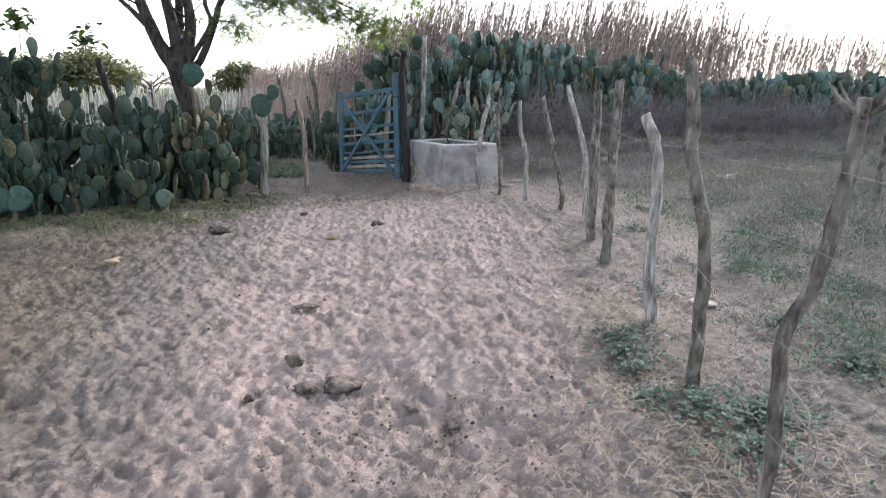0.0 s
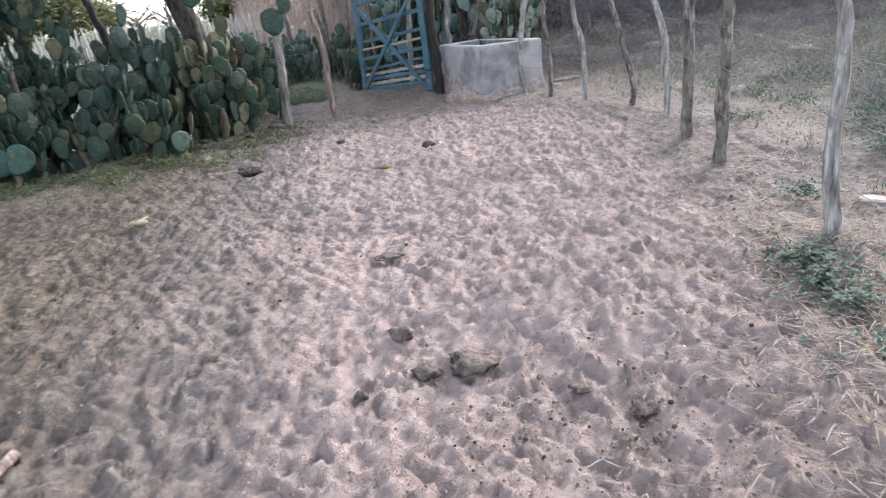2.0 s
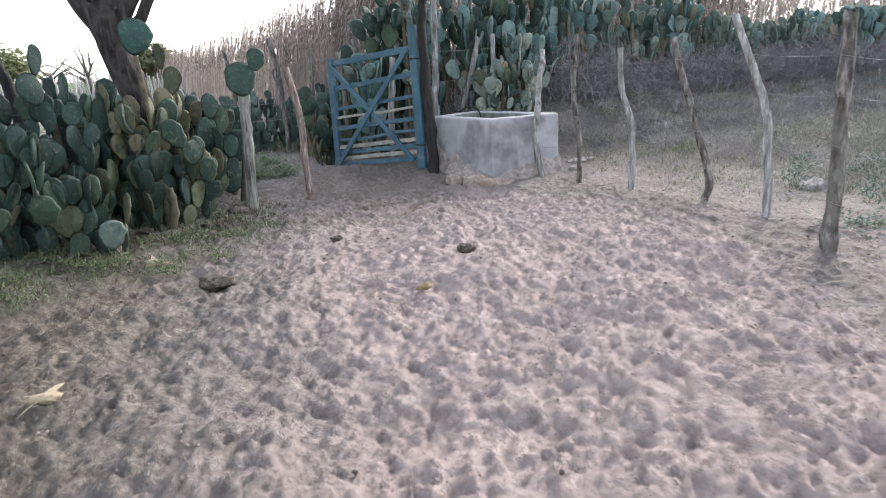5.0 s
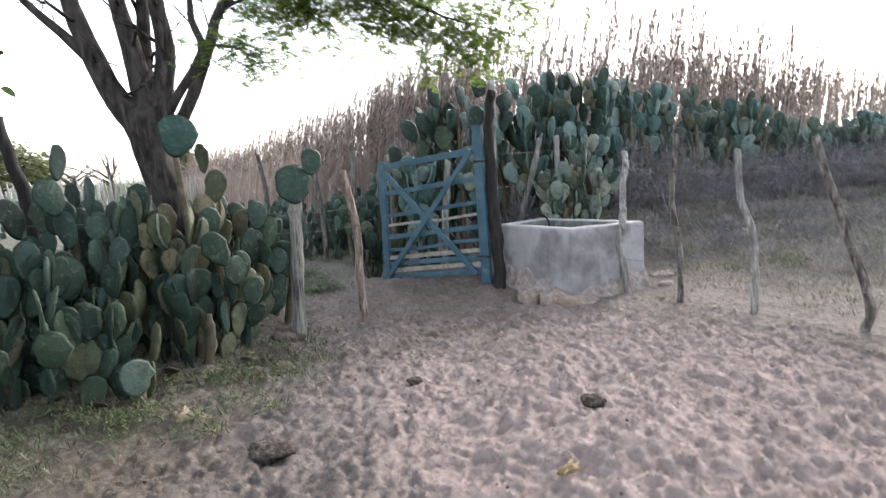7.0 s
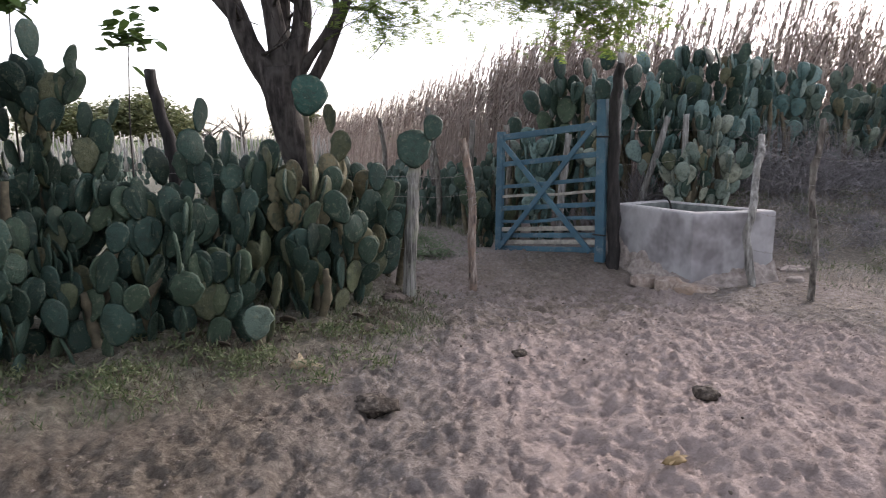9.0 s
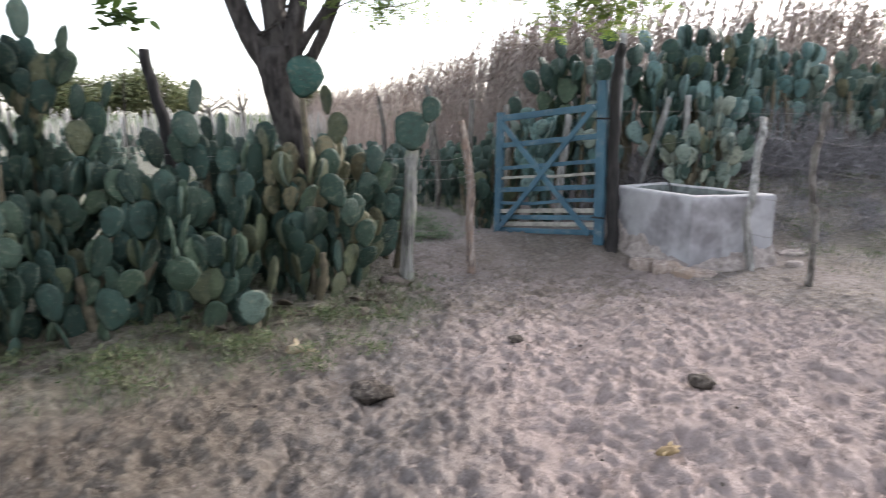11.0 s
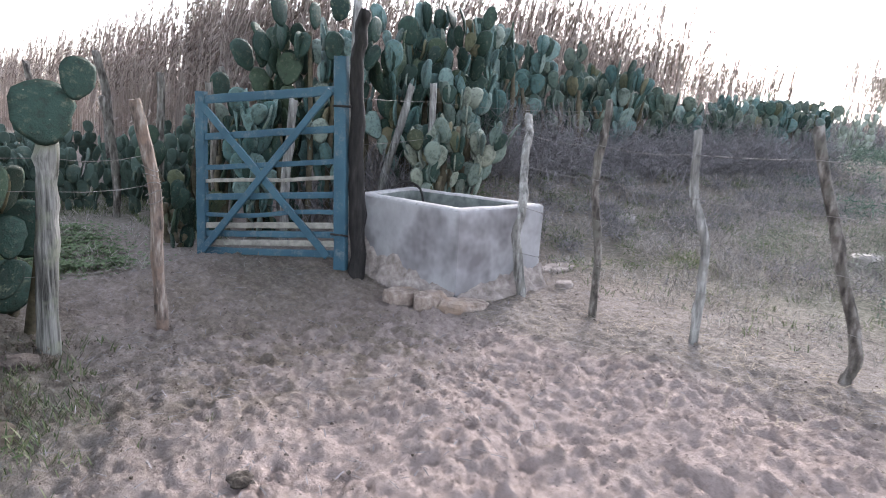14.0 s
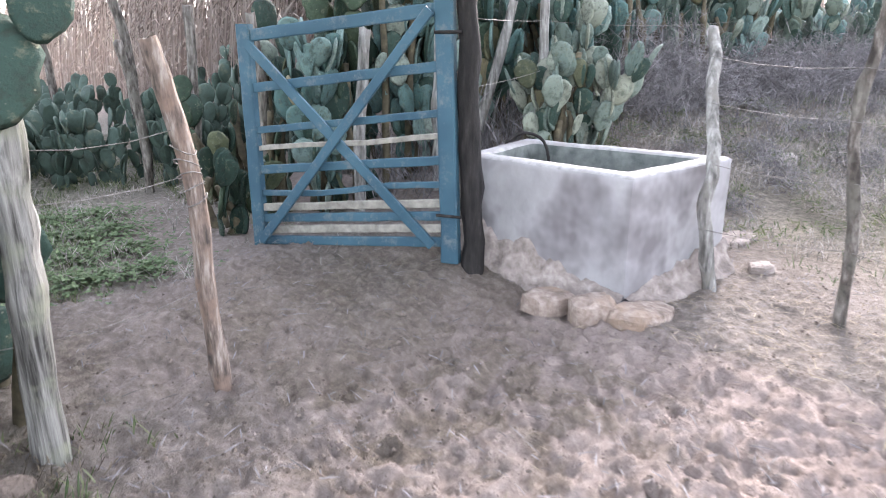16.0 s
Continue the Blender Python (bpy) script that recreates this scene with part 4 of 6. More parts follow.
def pad_mesh(name, seed, sides=18):
    """One flat egg-shaped cactus joint, one unit long, standing on its narrow end."""
    rng = random.Random(seed)
    g = Geo()
    bend = rng.uniform(-0.10, 0.10)
    skew = rng.uniform(-0.14, 0.14)
    edge = []
    for k in range(sides):
        w = 2 * math.pi * k / sides
        z = 0.5 - 0.5 * math.cos(w)
        half = 0.39 * math.sin(w) * (0.72 + 0.42 * z) * (1 + rng.uniform(-0.09, 0.09) + (0.035 if k % 2 else -0.035)) * (1 + skew * (1 if k < sides / 2 else -1))
        edge.append((half, z))
    for x, z in edge:
        g.v.append((x, bend * (z - 0.5) ** 2 * 4 + rng.uniform(-0.012, 0.012), z))
    for s in (-1, 1):
        for x, z in edge:
            g.v.append((x * 0.84, s * 0.036 + bend * (z - 0.5) ** 2 * 3, 0.5 + (z - 0.5) * 0.86))
        g.v.append((rng.uniform(-0.05, 0.05), s * 0.040, 0.5))
    n = sides
    for k in range(n):
        j = (k + 1) % n
        a, b = n, 2 * n + 1
        g.f += [(k, j, a + j, a + k), (a + k, a + j, a + n), (j, k, b + k, b + j), (b + j, b + k, b + n)]
    return g.mesh(name)


PADS = [pad_mesh("pad", s) for s in range(5)]
PADS_BLUE = [pad_mesh("pad", s) for s in range(5, 9)]
PADS_DARK = [pad_mesh("pad", s) for s in range(9, 12)]
PADS_YELLOW = [pad_mesh("pad", s) for s in range(12, 15)]
PADS_PALE = [pad_mesh("pad", s) for s in range(15, 19)]
PADS_TEAL = [pad_mesh("pad", s) for s in range(19, 22)]
for m in PADS_TEAL:
    m.materials.append(PAD_TEAL)
PADS_GREY = [pad_mesh("pad", s) for s in range(22, 26)]
for m in PADS_GREY:
    m.materials.append(PAD_MID)
for m in PADS_PALE:
    m.materials.append(PAD_PALE)
for m in PADS_YELLOW:
    m.materials.append(PAD_YELLOW)
for m in PADS_DARK:
    m.materials.append(PAD_DARK)
for m in PADS:
    m.materials.append(PAD)
for m in PADS_BLUE:
    m.materials.append(PAD_BLUE)


def grow(rng, height, spread, limit, size=0.3):
    """Matrices of the joints of one cactus, from its foot up."""
    made, front = [], []
    for _ in range(rng.choice((2, 3, 3, 4))):
        a = rng.uniform(0, 6.28)
        lean = rng.uniform(0.05, 0.35)
        d = Vector((math.cos(a) * lean, math.sin(a) * lean, 1)).normalized()
        front.append((Vector((math.cos(a), math.sin(a), 0)) * rng.uniform(0, spread) + Vector((0, 0, -0.05)), d, rng.uniform(0, 6.28)))
    while front and len(made) < limit:
        p, d, yaw = front.pop(0)
        L = size * rng.uniform(0.75, 1.15)
        if p.z > height - L * 0.5:
            continue
        side = Vector((math.cos(yaw), math.sin(yaw), 0))
        side = (side - d * side.dot(d)).normalized()
        nrm = d.cross(side)
        m = Matrix((side, -nrm, d)).transposed().to_4x4()
        wide = L * rng.uniform(0.7, 1.1)
        made.append(Matrix.Translation(p) @ m @ Matrix.Diagonal((wide, L, L, 1)))
        for _ in range(rng.choice((1, 2, 2, 3))):
            w = rng.uniform(-0.9, 0.9)
            q = p + d * (L * (0.5 + 0.46 * math.cos(w))) + side * (wide * 0.4 * math.sin(w))
            e = (d * math.cos(w * 0.75) + side * math.sin(w * 0.75) + nrm * rng.uniform(-0.3, 0.3) + Vector((0, 0, 0.85))).normalized()
            front.append((q, e, yaw + rng.choice((0, 0, 0.6, 1.5, -0.7)) + rng.uniform(-0.3, 0.3)))
        rng.shuffle(front)
        front.sort(key=lambda f: rng.uniform(0, height) + (0.5 if len(made) % 2 else -0.5) * f[0].z)
    return made


def cactus(where, height, spread, limit, seed, label, meshes, group, size=0.3, stems=2, yellow=0.04):
    rng = random.Random(seed)
    x, y = where
    base = thing("prickly_pear", label, "cactus", (x, y, gz(x, y)), group)
    g = Geo()
    for _ in range(stems):
        a = rng.uniform(0, 6.28)
        p = Vector((math.cos(a), math.sin(a), 0)) * rng.uniform(0, spread * 0.8)
        top = p + Vector((rng.uniform(-0.15, 0.15), rng.uniform(-0.15, 0.15), height * rng.uniform(0.45, 0.75)))
        pts = spline([p - Vector((0, 0, 0.12)), p.lerp(top, 0.5) + Vector((rng.uniform(-0.08, 0.08), rng.uniform(-0.08, 0.08), 0)), top], 9)
        g.tube(pts, [0.042 * (1 - 0.045 * i) * (1.25 if i % 3 == 1 else 0.9) for i in range(10)], 8, rng, 0.15)
    if g.v:
        part("trunk", g.mesh("trunk"), PAD_OLD, base, "old woody brown stem")
    for m in grow(rng, height, spread, limit, size):
        ob = new("pad", rng.choice(PADS_YELLOW if rng.random() < yellow else meshes if rng.random() < 0.8 else PADS_DARK))
        ob.parent = base
        ob.matrix_local = m
    return base


# the hedge beside the lane
HEDGE = []
rng = random.Random(21)
for x, y, h in [(0.0, 10.55, 1.1), (-0.15, 10.3, 1.2), (-0.42, 10.05, 1.2), (-0.72, 9.95, 0.95), (-0.98, 9.75, 1.45), (-1.3, 9.6, 0.9), (-1.65, 9.45, 1.1),
                (-2.0, 9.35, 2.0), (-2.4, 9.25, 2.1), (-2.8, 9.3, 2.15), (-3.2, 9.2, 2.2), (-3.65, 9.1, 2.1), (-4.1, 9.0, 2.15), (-4.6, 8.9, 2.0), (-5.1, 8.8, 2.1)]:
    HEDGE.append((x, y, h * rng.uniform(0.85, 1.05)))
    HEDGE.append((x - 0.2 + rng.uniform(-0.1, 0.1), y + 0.6 + rng.uniform(-0.1, 0.1), h * rng.uniform(0.75, 0.95)))
for x, y, h in [(-0.85, 9.35, 0.55), (-1.3, 9.2, 0.7), (-1.75, 9.0, 0.75), (-2.25, 8.95, 0.9), (-2.75, 8.85, 1.0), (-3.3, 8.75, 1.0), (-0.35, 9.8, 0.6)]:
    HEDGE.append((x, y, h))
for k in range(12):
    x = -4.2 + 0.36 * k
    HEDGE.append((x + rng.uniform(-0.1, 0.1), float(np.interp(x, [-4.5, -2.0, -1.0, 0.2], [9.0, 9.25, 9.7, 10.45])) + rng.uniform(-0.1, 0.1), rng.choice((0.7, 0.85, 1.3, 1.5)) if x < -1.9 else rng.uniform(0.45, 0.7)))
for k, (x, y, h) in enumerate(HEDGE):
    label = ("tall dark green prickly pear in the hedge" if h > 1.7 else "low dark green prickly pear at the hedge's foot" if h < 0.8
             else "dark green prickly pear with yellowing pads in the hedge")
    cactus((x, y), h, 0.22, 84 if h > 1.6 else 42 if h > 0.8 else 15, 200 + k, label, PADS, "cacti of the hedge", 0.225 if x < -1.9 else 0.265, 1 if k % 4 == 0 else 0, 0.34 if x > -0.9 else 0.03)

# joints that stand out singly
def chain(where, joints, seed, label, meshes, stem_to):
    """A cactus with one long stem and a few joints given by place, length and turn."""
    x, y = where
    base = thing("prickly_pear", label, "cactus", (x, y, gz(x, y)))
    o = Vector((x, y, gz(x, y)))
    g = Geo()
    g.tube(spline([Vector((0, 0, -0.1)), (Vector(stem_to) - o) * 0.5 + Vector((0.03, 0.02, 0)), Vector(stem_to) - o], 10), [0.035 - 0.0012 * i for i in range(11)], 7, random.Random(seed), 0.15)
    part("trunk", g.mesh("trunk"), PAD_OLD, base, "old woody brown stem")
    for i, (p, L, yaw, lean, *wide) in enumerate(joints):
        ob = new("pad", meshes[(seed + i) % len(meshes)])
        ob.parent = base
        ob.matrix_local = Matrix.Translation(Vector(p) - o) @ Euler((0, radians(lean), radians(yaw))).to_matrix().to_4x4() @ Matrix.Diagonal((L * (wide[0] if wide else 1.1), L, L, 1))
    return base


chain((-0.38, 9.95), [((-0.42, 9.9, 1.5), 0.32, 15, 8, 1.2)], 1, "prickly pear joint standing before the tree trunk", PADS_TEAL, (-0.42, 9.95, 1.52))
chain((0.4, 10.66), [((0.52, 10.33, 1.07), 0.34, 5, -4, 1.25), ((0.65, 10.31, 1.31), 0.23, 12, 14, 1.15)], 2, "prickly pear reaching over the weathered post", PADS_DARK, (0.53, 10.5, 1.1))
chain((-0.83, 9.0), [((-0.83, 8.97, 0.02), 0.24, 20, 4, 1.15)], 3, "single pale green prickly pear joint at the hedge's foot", PADS_GREY, (-0.83, 9.02, 0.1))
chain((-2.4, 8.62), [((-2.42, 8.6, 0.12), 0.33, 5, -35), ((-2.38, 8.6, 0.12), 0.33, -8, 30)], 4, "young prickly pear with two broad pads", PADS_TEAL, (-2.4, 8.62, 0.2))

chain((0.36, 10.97), [((0.36, 10.92, 0.02), 0.34, 12, -4, 1.3), ((0.44, 10.9, 0.36), 0.36, -14, 6, 1.25), ((0.25, 10.92, 0.30), 0.36, 30, -14)], 7, "dark green prickly pear joints stacked beside the weathered post", PADS_DARK, (0.37, 11.0, 0.5))
chain((3.2, 12.7), [((2.95, 12.8, 2.08), 0.3, 25, -15), ((3.25, 12.7, 2.08), 0.27, 30, 5), ((3.80, 12.45, 2.0), 0.27, 25, 12), ((3.62, 12.55, 1.95), 0.27, 60, -5),
                     ((2.82, 12.85, 1.75), 0.32, 30, -35), ((3.46, 12.6, 2.18), 0.26, -10, 10), ((3.1, 12.75, 1.76), 0.3, 40, 5), ((3.4, 12.65, 1.8), 0.3, 5, 20)], 5,
      "tall prickly pear with large dark round joints beside the gate post", PADS_DARK, (3.2, 12.7, 2.05))
chain((2.5, 13.4), [((2.52, 13.38, 1.3), 0.33, 20, 5), ((2.45, 13.4, 1.0), 0.32, 70, -8)], 6, "prickly pear joint showing over the gate", PADS_DARK, (2.5, 13.4, 1.35))

# columns of joints that rise out of the hedge
rng = random.Random(26)
for k, (x, y, low, top) in enumerate([(-1.15, 9.8, 0.9, 1.65), (-0.98, 9.85, 0.7, 1.4), (-0.15, 10.3, 0.7, 1.5), (-0.3, 10.2, 0.6, 1.25), (-2.2, 9.5, 1.2, 2.0), (-0.65, 10.0, 0.6, 1.3)]):
    joints, z, dx = [], low, 0.0
    while z < top - 0.12:
        L = rng.uniform(0.2, 0.3)
        joints.append(((x + dx, y - 0.04, z), L, rng.uniform(-70, 70), rng.uniform(-22, 22), rng.uniform(0.8, 1.15)))
        dx += rng.uniform(-0.06, 0.06)
        z += L * 0.86
    chain((x, y + 0.05), joints, 30 + k, "dark column of prickly pear joints rising out of the hedge", PADS_YELLOW if k in (2, 3, 5) else PADS_DARK, (x, y + 0.05, low + 0.2))

# dead joints and litter under the hedge
rng = random.Random(91)
g = Geo()
vs, fs = [v.co.copy() for v in PADS[1].vertices], [tuple(q.vertices) for q in PADS[1].polygons]
for _ in range(150):
    x = rng.uniform(-4.5, 0.25)
    y = 9.75 + 0.32 * x + rng.uniform(-0.55, 0.6) - 0.10 * x * (x + 1) * 0.5
    L = rng.uniform(0.09, 0.17)
    m = Matrix.Translation((x, y, gz(x, y) + rng.uniform(-0.02, 0.02))) @ Euler((rng.uniform(1.2, 1.9), rng.uniform(-0.6, 0.6), rng.uniform(0, 6.28))).to_matrix().to_4x4() @ Matrix.Diagonal((L, L, L, 1))
    g.add([m @ v for v in vs], fs)
lone("dead_cactus_joints", g, PAD_DEAD, "dead brown cactus joints lying under the hedge", "litter", "stuff")

# the tall row behind the trough and along the bank
rng = random.Random(33)
ROW = [(3.05, 12.85, 2.0), (3.65, 12.8, 1.85), (2.75, 13.0, 1.4), (4.0, 12.9, 1.6), (4.45, 12.75, 1.6), (4.62, 11.95, 1.25), (4.3, 11.8, 0.95), (4.5, 11.85, 0.9), (4.2, 11.95, 0.8), (3.7, 13.3, 1.6), (4.9, 12.85, 1.8), (5.15, 12.7, 1.1), (5.4, 12.95, 1.8), (5.9, 12.95, 1.7), (5.7, 12.65, 0.95)]
x = 6.4
while x < 15.5:
    ROW.append((x, 12.95 + rng.uniform(-0.25, 0.25), rng.uniform(1.4, 1.85) if x < 9 else rng.uniform(1.0, 1.4)))
    ROW.append((x + 0.2, 13.8 + rng.uniform(-0.2, 0.2), rng.uniform(1.25, 1.75) if x < 9 else rng.uniform(1.0, 1.35)))
    x += rng.uniform(0.5, 0.65)
for k, (x, y, h) in enumerate(ROW):
    label = "low dusty grey-green prickly pear just behind the trough" if y < 12 else "tall bluish green prickly pear with woody stems behind the trough" if y < 13 else "bluish green prickly pear in the row on the bank"
    cactus((x, y), h * (0.88 if x > 6.8 else 1), 0.25 if y > 12 else 0.15, (44 if x > 6.8 else 70) if 12 < y < 13.05 else 46 if y > 12 else 34, 400 + k, label, PADS_PALE if y < 12 else PADS_GREY if x > 6.8 and k % 3 else PADS_BLUE if k % 4 else PADS, "cacti on the bank", 0.30 if y > 12 else 0.24, 3)
for k, (x, y, h) in enumerate([(2.45, 13.35, 1.3), (2.1, 13.9, 1.0), (2.6, 14.2, 1.2), (1.9, 12.95, 0.55)]):
    cactus((x, y), h, 0.25, 20, 500 + k, "dark green prickly pear behind the gate", PADS, "cacti behind the gate", 0.28, 3)


def far_pads(name, spots, seed, mat, label):
    """Distant low cacti, too small to pick apart."""
    rng = random.Random(seed)
    g = Geo()
    src = PADS[0]
    vs, fs = [v.co.copy() for v in src.vertices], [tuple(p.vertices) for p in src.polygons]
    for x, y, h in spots:
        for m in grow(rng, h, 0.4, 20, 0.22):
            m = Matrix.Translation((x, y, gz(x, y))) @ m
            g.add([m @ v for v in vs], fs)
    return lone(name, g, mat, label, "cactus", "stuff")


rng = random.Random(44)
spots = [(rng.uniform(-1.5, 2.6), rng.uniform(16.2, 19.5), rng.uniform(0.6, 1.15)) for _ in range(34)]
spots += [(rng.uniform(-7, 1.0), rng.uniform(17, 26), rng.uniform(0.5, 1.0)) for _ in range(46)]
spots += [(rng.uniform(2.2, 4.2), rng.uniform(14.5, 17), rng.uniform(0.7, 1.2)) for _ in range(18)]
spots += [(rng.uniform(-0.6, 2.3), rng.uniform(14.8, 16.6), rng.uniform(0.5, 0.95)) for _ in range(26)]
far_pads("cactus_thicket", spots, 45, PAD_MID, "low dark cactus thicket beyond the gateway")
spots = [(rng.uniform(15, 34), rng.uniform(13.2, 18), rng.uniform(1.1, 1.7)) for _ in range(75)]
far_pads("cactus_thicket", spots, 46, PAD_BLUE, "bluish cactus thicket along the bank far off")

# ---- cane field ----


def cane_field(name, count, area, h0, h1, seed, label, dense=9):
    rng = random.Random(seed)
    g, plumes = Geo(), Geo()
    for _ in range(count):
        x, y = area(rng)
        h = (h0 + (h1 - h0) * rng.random() ** 1.6) * (1 + 0.12 * math.sin(x * 1.3) * math.sin(y * 0.9 + x * 0.4))
        z = gz(x, y)
        lx, ly = rng.gauss(0.14, 0.06), rng.gauss(0.0, 0.05)
        pts = [Vector((x + lx * h * t * t, y + ly * h * t * t, z + h * t)) for t in (0, 0.35, 0.7, 1.0)]
        g.tube(pts, [0.011, 0.010, 0.008, 0.004], 3, caps=False)
        for _ in range(dense):
            t = rng.uniform(0.15, 0.97)
            p = Vector((x + lx * h * t * t, y + ly * h * t * t, z + h * t))
            a = rng.uniform(0, 6.28)
            d = Vector((math.cos(a) + 0.5, math.sin(a), rng.uniform(0.7, 2.2)))
            s = Vector((-math.sin(a), math.cos(a), rng.uniform(-0.4, 0.4)))
            g.blade(p, d, s, rng.uniform(0.22, 0.5), rng.uniform(0.02, 0.042), rng.uniform(0.15, 0.8), 2)
        if rng.random() < 0.8:
            p = pts[-1]
            for k in range(17):
                a = rng.uniform(0, 6.28)
                t = 1 - 0.022 * k * rng.uniform(0.7, 1.2)
                p = Vector((x + lx * h * t * t, y + ly * h * t * t, z + h * t))
                plumes.blade(p, Vector((math.cos(a) * 0.4 + 0.35, math.sin(a) * 0.4, 1)), Vector((-math.sin(a), math.cos(a), 0)), rng.uniform(0.09, 0.21), 0.03, 0.3, 2)
    lone("cane_plumes", plumes, CANE_PLUME, "feathery brown plumes of the dry cane, coloured darker as if backlit", "cane", "stuff", smooth=False)
    return lone(name, g, CANE, label, "cane", "stuff", smooth=False)


cane_field("tall_cane", 760, lambda r: (4.2 + 8.8 * r.random(), 14.4 + 3.2 * r.random() ** 1.3), 2.2, 4.2, 51, "tall dry reddish-brown cane behind the cactus row", 12)
cane_field("tall_cane", 1400, lambda r: (lambda t: (3.3 - 2.6 * t + 1.5 * r.random(), 15.6 + 36 * t))(r.random() ** 1.5), 2.0, 2.9, 52, "dry reddish-brown cane at the field's edge", 10)
cane_field("tall_cane", 1200, lambda r: (r.uniform(3.4, 14), r.uniform(17, 24)), 2.2, 3.0, 53, "dry cane deeper in the field", 7)
cane_field("tall_cane", 850, lambda r: (lambda x: (x, 15.6 + 0.2 * (x - 13) + 4 * r.random()))(r.uniform(11, 25)), 2.1, 3.1, 54, "low dry cane on the far slope", 8)
cane_field("tall_cane", 900, lambda r: (lambda x: (x, 13.2 + 7 * r.random()))(r.uniform(23, 46)), 3.2, 4.3, 55, "dry cane on the skyline", 8)

# ---- the tree over the hedge ----


def limb(g, rng, p, d, length, r0, depth, tips, bendup=0.15):
    pts, rad = [Vector(p)], [r0]
    d = Vector(d).normalized()
    n = max(3, int(length / 0.22))
    for i in range(n):
        d = (d + Vector((rng.uniform(-1, 1), rng.uniform(-1, 1), rng.uniform(-0.6, 1) * bendup * 2)) * 0.16).normalized()
        pts.append(pts[-1] + d * (length / n))
        rad.append(r0 * (1 - 0.75 * (i + 1) / n))
    g.tube(pts, rad, 7 if r0 > 0.03 else 5 if r0 > 0.01 else 3, rng if r0 > 0.03 else None, 0.08)
    if depth <= 1:
        tips += pts[1:]
    if depth > 0:
        for _ in range(3 if depth > 1 else 4):
            k = rng.randrange(max(1, n // 3), n + 1)
            e = (d + Vector((rng.uniform(-1, 1), rng.uniform(-1, 1), rng.uniform(-0.7, 0.6)))).normalized()
            limb(g, rng, pts[k], e, length * rng.uniform(0.45, 0.7), max(0.004, rad[k] * 0.65), depth - 1, tips, bendup)


def sprays(g, rng, places, per, leaf, spread):
    """Feathery twigs with many small leaflets."""
    for p in places:
        for _ in range(per):
            q = Vector(p) + Vector((rng.gauss(0, spread), rng.gauss(0, spread), rng.gauss(-0.03, spread * 0.7)))
            a = rng.uniform(0, 6.28)
            d = Vector((math.cos(a), math.sin(a), rng.uniform(-0.8, 0.25))).normalized()
            s = d.cross(Vector((0, 0, 1))).normalized()
            for k in range(6):
                c = q + d * (0.022 * k)
                for sgn in (-1, 1):
                    g.blade(c, s * sgn + d * 0.4 + Vector((0, 0, rng.uniform(-0.3, 0.3))), d, leaf * rng.uniform(0.7, 1.2), leaf * 0.42, 0.1, 2)


tree = thing("mesquite_tree", "old dark-barked tree with several limbs and feathery green leaves", "tree", (-0.5, 10.55, gz(-0.5, 10.55)))
rng = random.Random(77)
g = Geo()
TY = 10.55
trunk = spline([(-0.30, TY, -0.25), (-0.34, TY, 0.5), (-0.44, TY, 1.1), (-0.57, TY, 1.55), (-0.61, TY, 1.92)], 18)
g.tube(trunk, [0.105 + 0.003 * i for i in range(19)], 12, rng, 0.08)
BOUGHS = [([(-0.55, TY, 1.5), (-0.66, TY, 1.80), (-0.82, TY, 2.06), (-0.98, TY, 2.5), (-1.07, TY, 2.9), (-1.15, TY - 0.1, 3.6)], 0.125),
         ([(-0.92, TY, 2.28), (-1.08, TY, 2.46), (-1.25, TY, 2.63), (-1.5, TY, 2.9), (-1.9, TY - 0.2, 3.2)], 0.045),
         ([(-0.56, TY, 1.8), (-0.60, TY + 0.04, 2.1), (-0.64, TY + 0.04, 2.4), (-0.74, TY + 0.05, 2.95), (-0.8, TY + 0.1, 3.7)], 0.115),
         ([(-0.52, TY, 1.8), (-0.56, TY + 0.1, 2.1), (-0.54, TY + 0.15, 2.5), (-0.5, TY + 0.2, 3.0), (-0.4, TY + 0.5, 3.7)], 0.085),
         ([(-0.52, TY, 1.7), (-0.46, TY, 2.0), (-0.39, TY, 2.4), (-0.43, TY, 2.95), (-0.3, TY - 0.2, 3.7)], 0.11),
         ([(-0.48, TY, 1.75), (-0.38, TY - 0.04, 1.95), (-0.12, TY - 0.1, 2.36), (-0.18, TY - 0.1, 2.68), (-0.1, TY - 0.2, 3.3)], 0.05),
         ([(-0.46, TY, 1.7), (-0.27, TY - 0.05, 1.9), (-0.05, TY - 0.1, 2.42), (0.06, TY - 0.15, 2.7), (0.42, TY - 0.2, 3.0), (1.0, TY - 0.3, 3.1), (1.7, TY - 0.5, 2.75)], 0.06)]
tips = []
for ctrl, r in BOUGHS:
    pts = spline(ctrl, 14)
    g.tube(pts, [r * (1 - 0.045 * i) for i in range(15)], 9, rng, 0.07)
    for k in (5, 7, 9, 11, 13):
        e = Vector((rng.uniform(-1, 1), rng.uniform(-1, 1), rng.uniform(-0.1, 0.8)))
        limb(g, rng, pts[k], e, rng.uniform(0.35, 0.7), r * 0.16, 1, [], 0.1)
    d = pts[-1] - pts[-2]
    for _ in range(0 if ctrl[-1][0] > 1 else 3):
        limb(g, rng, pts[-1], d.normalized() + Vector((rng.uniform(-0.8, 0.8), rng.uniform(-0.8, 0.8), rng.uniform(-0.1, 0.6))), rng.uniform(1.0, 1.6), r * 0.4, 2, tips)
hang = []
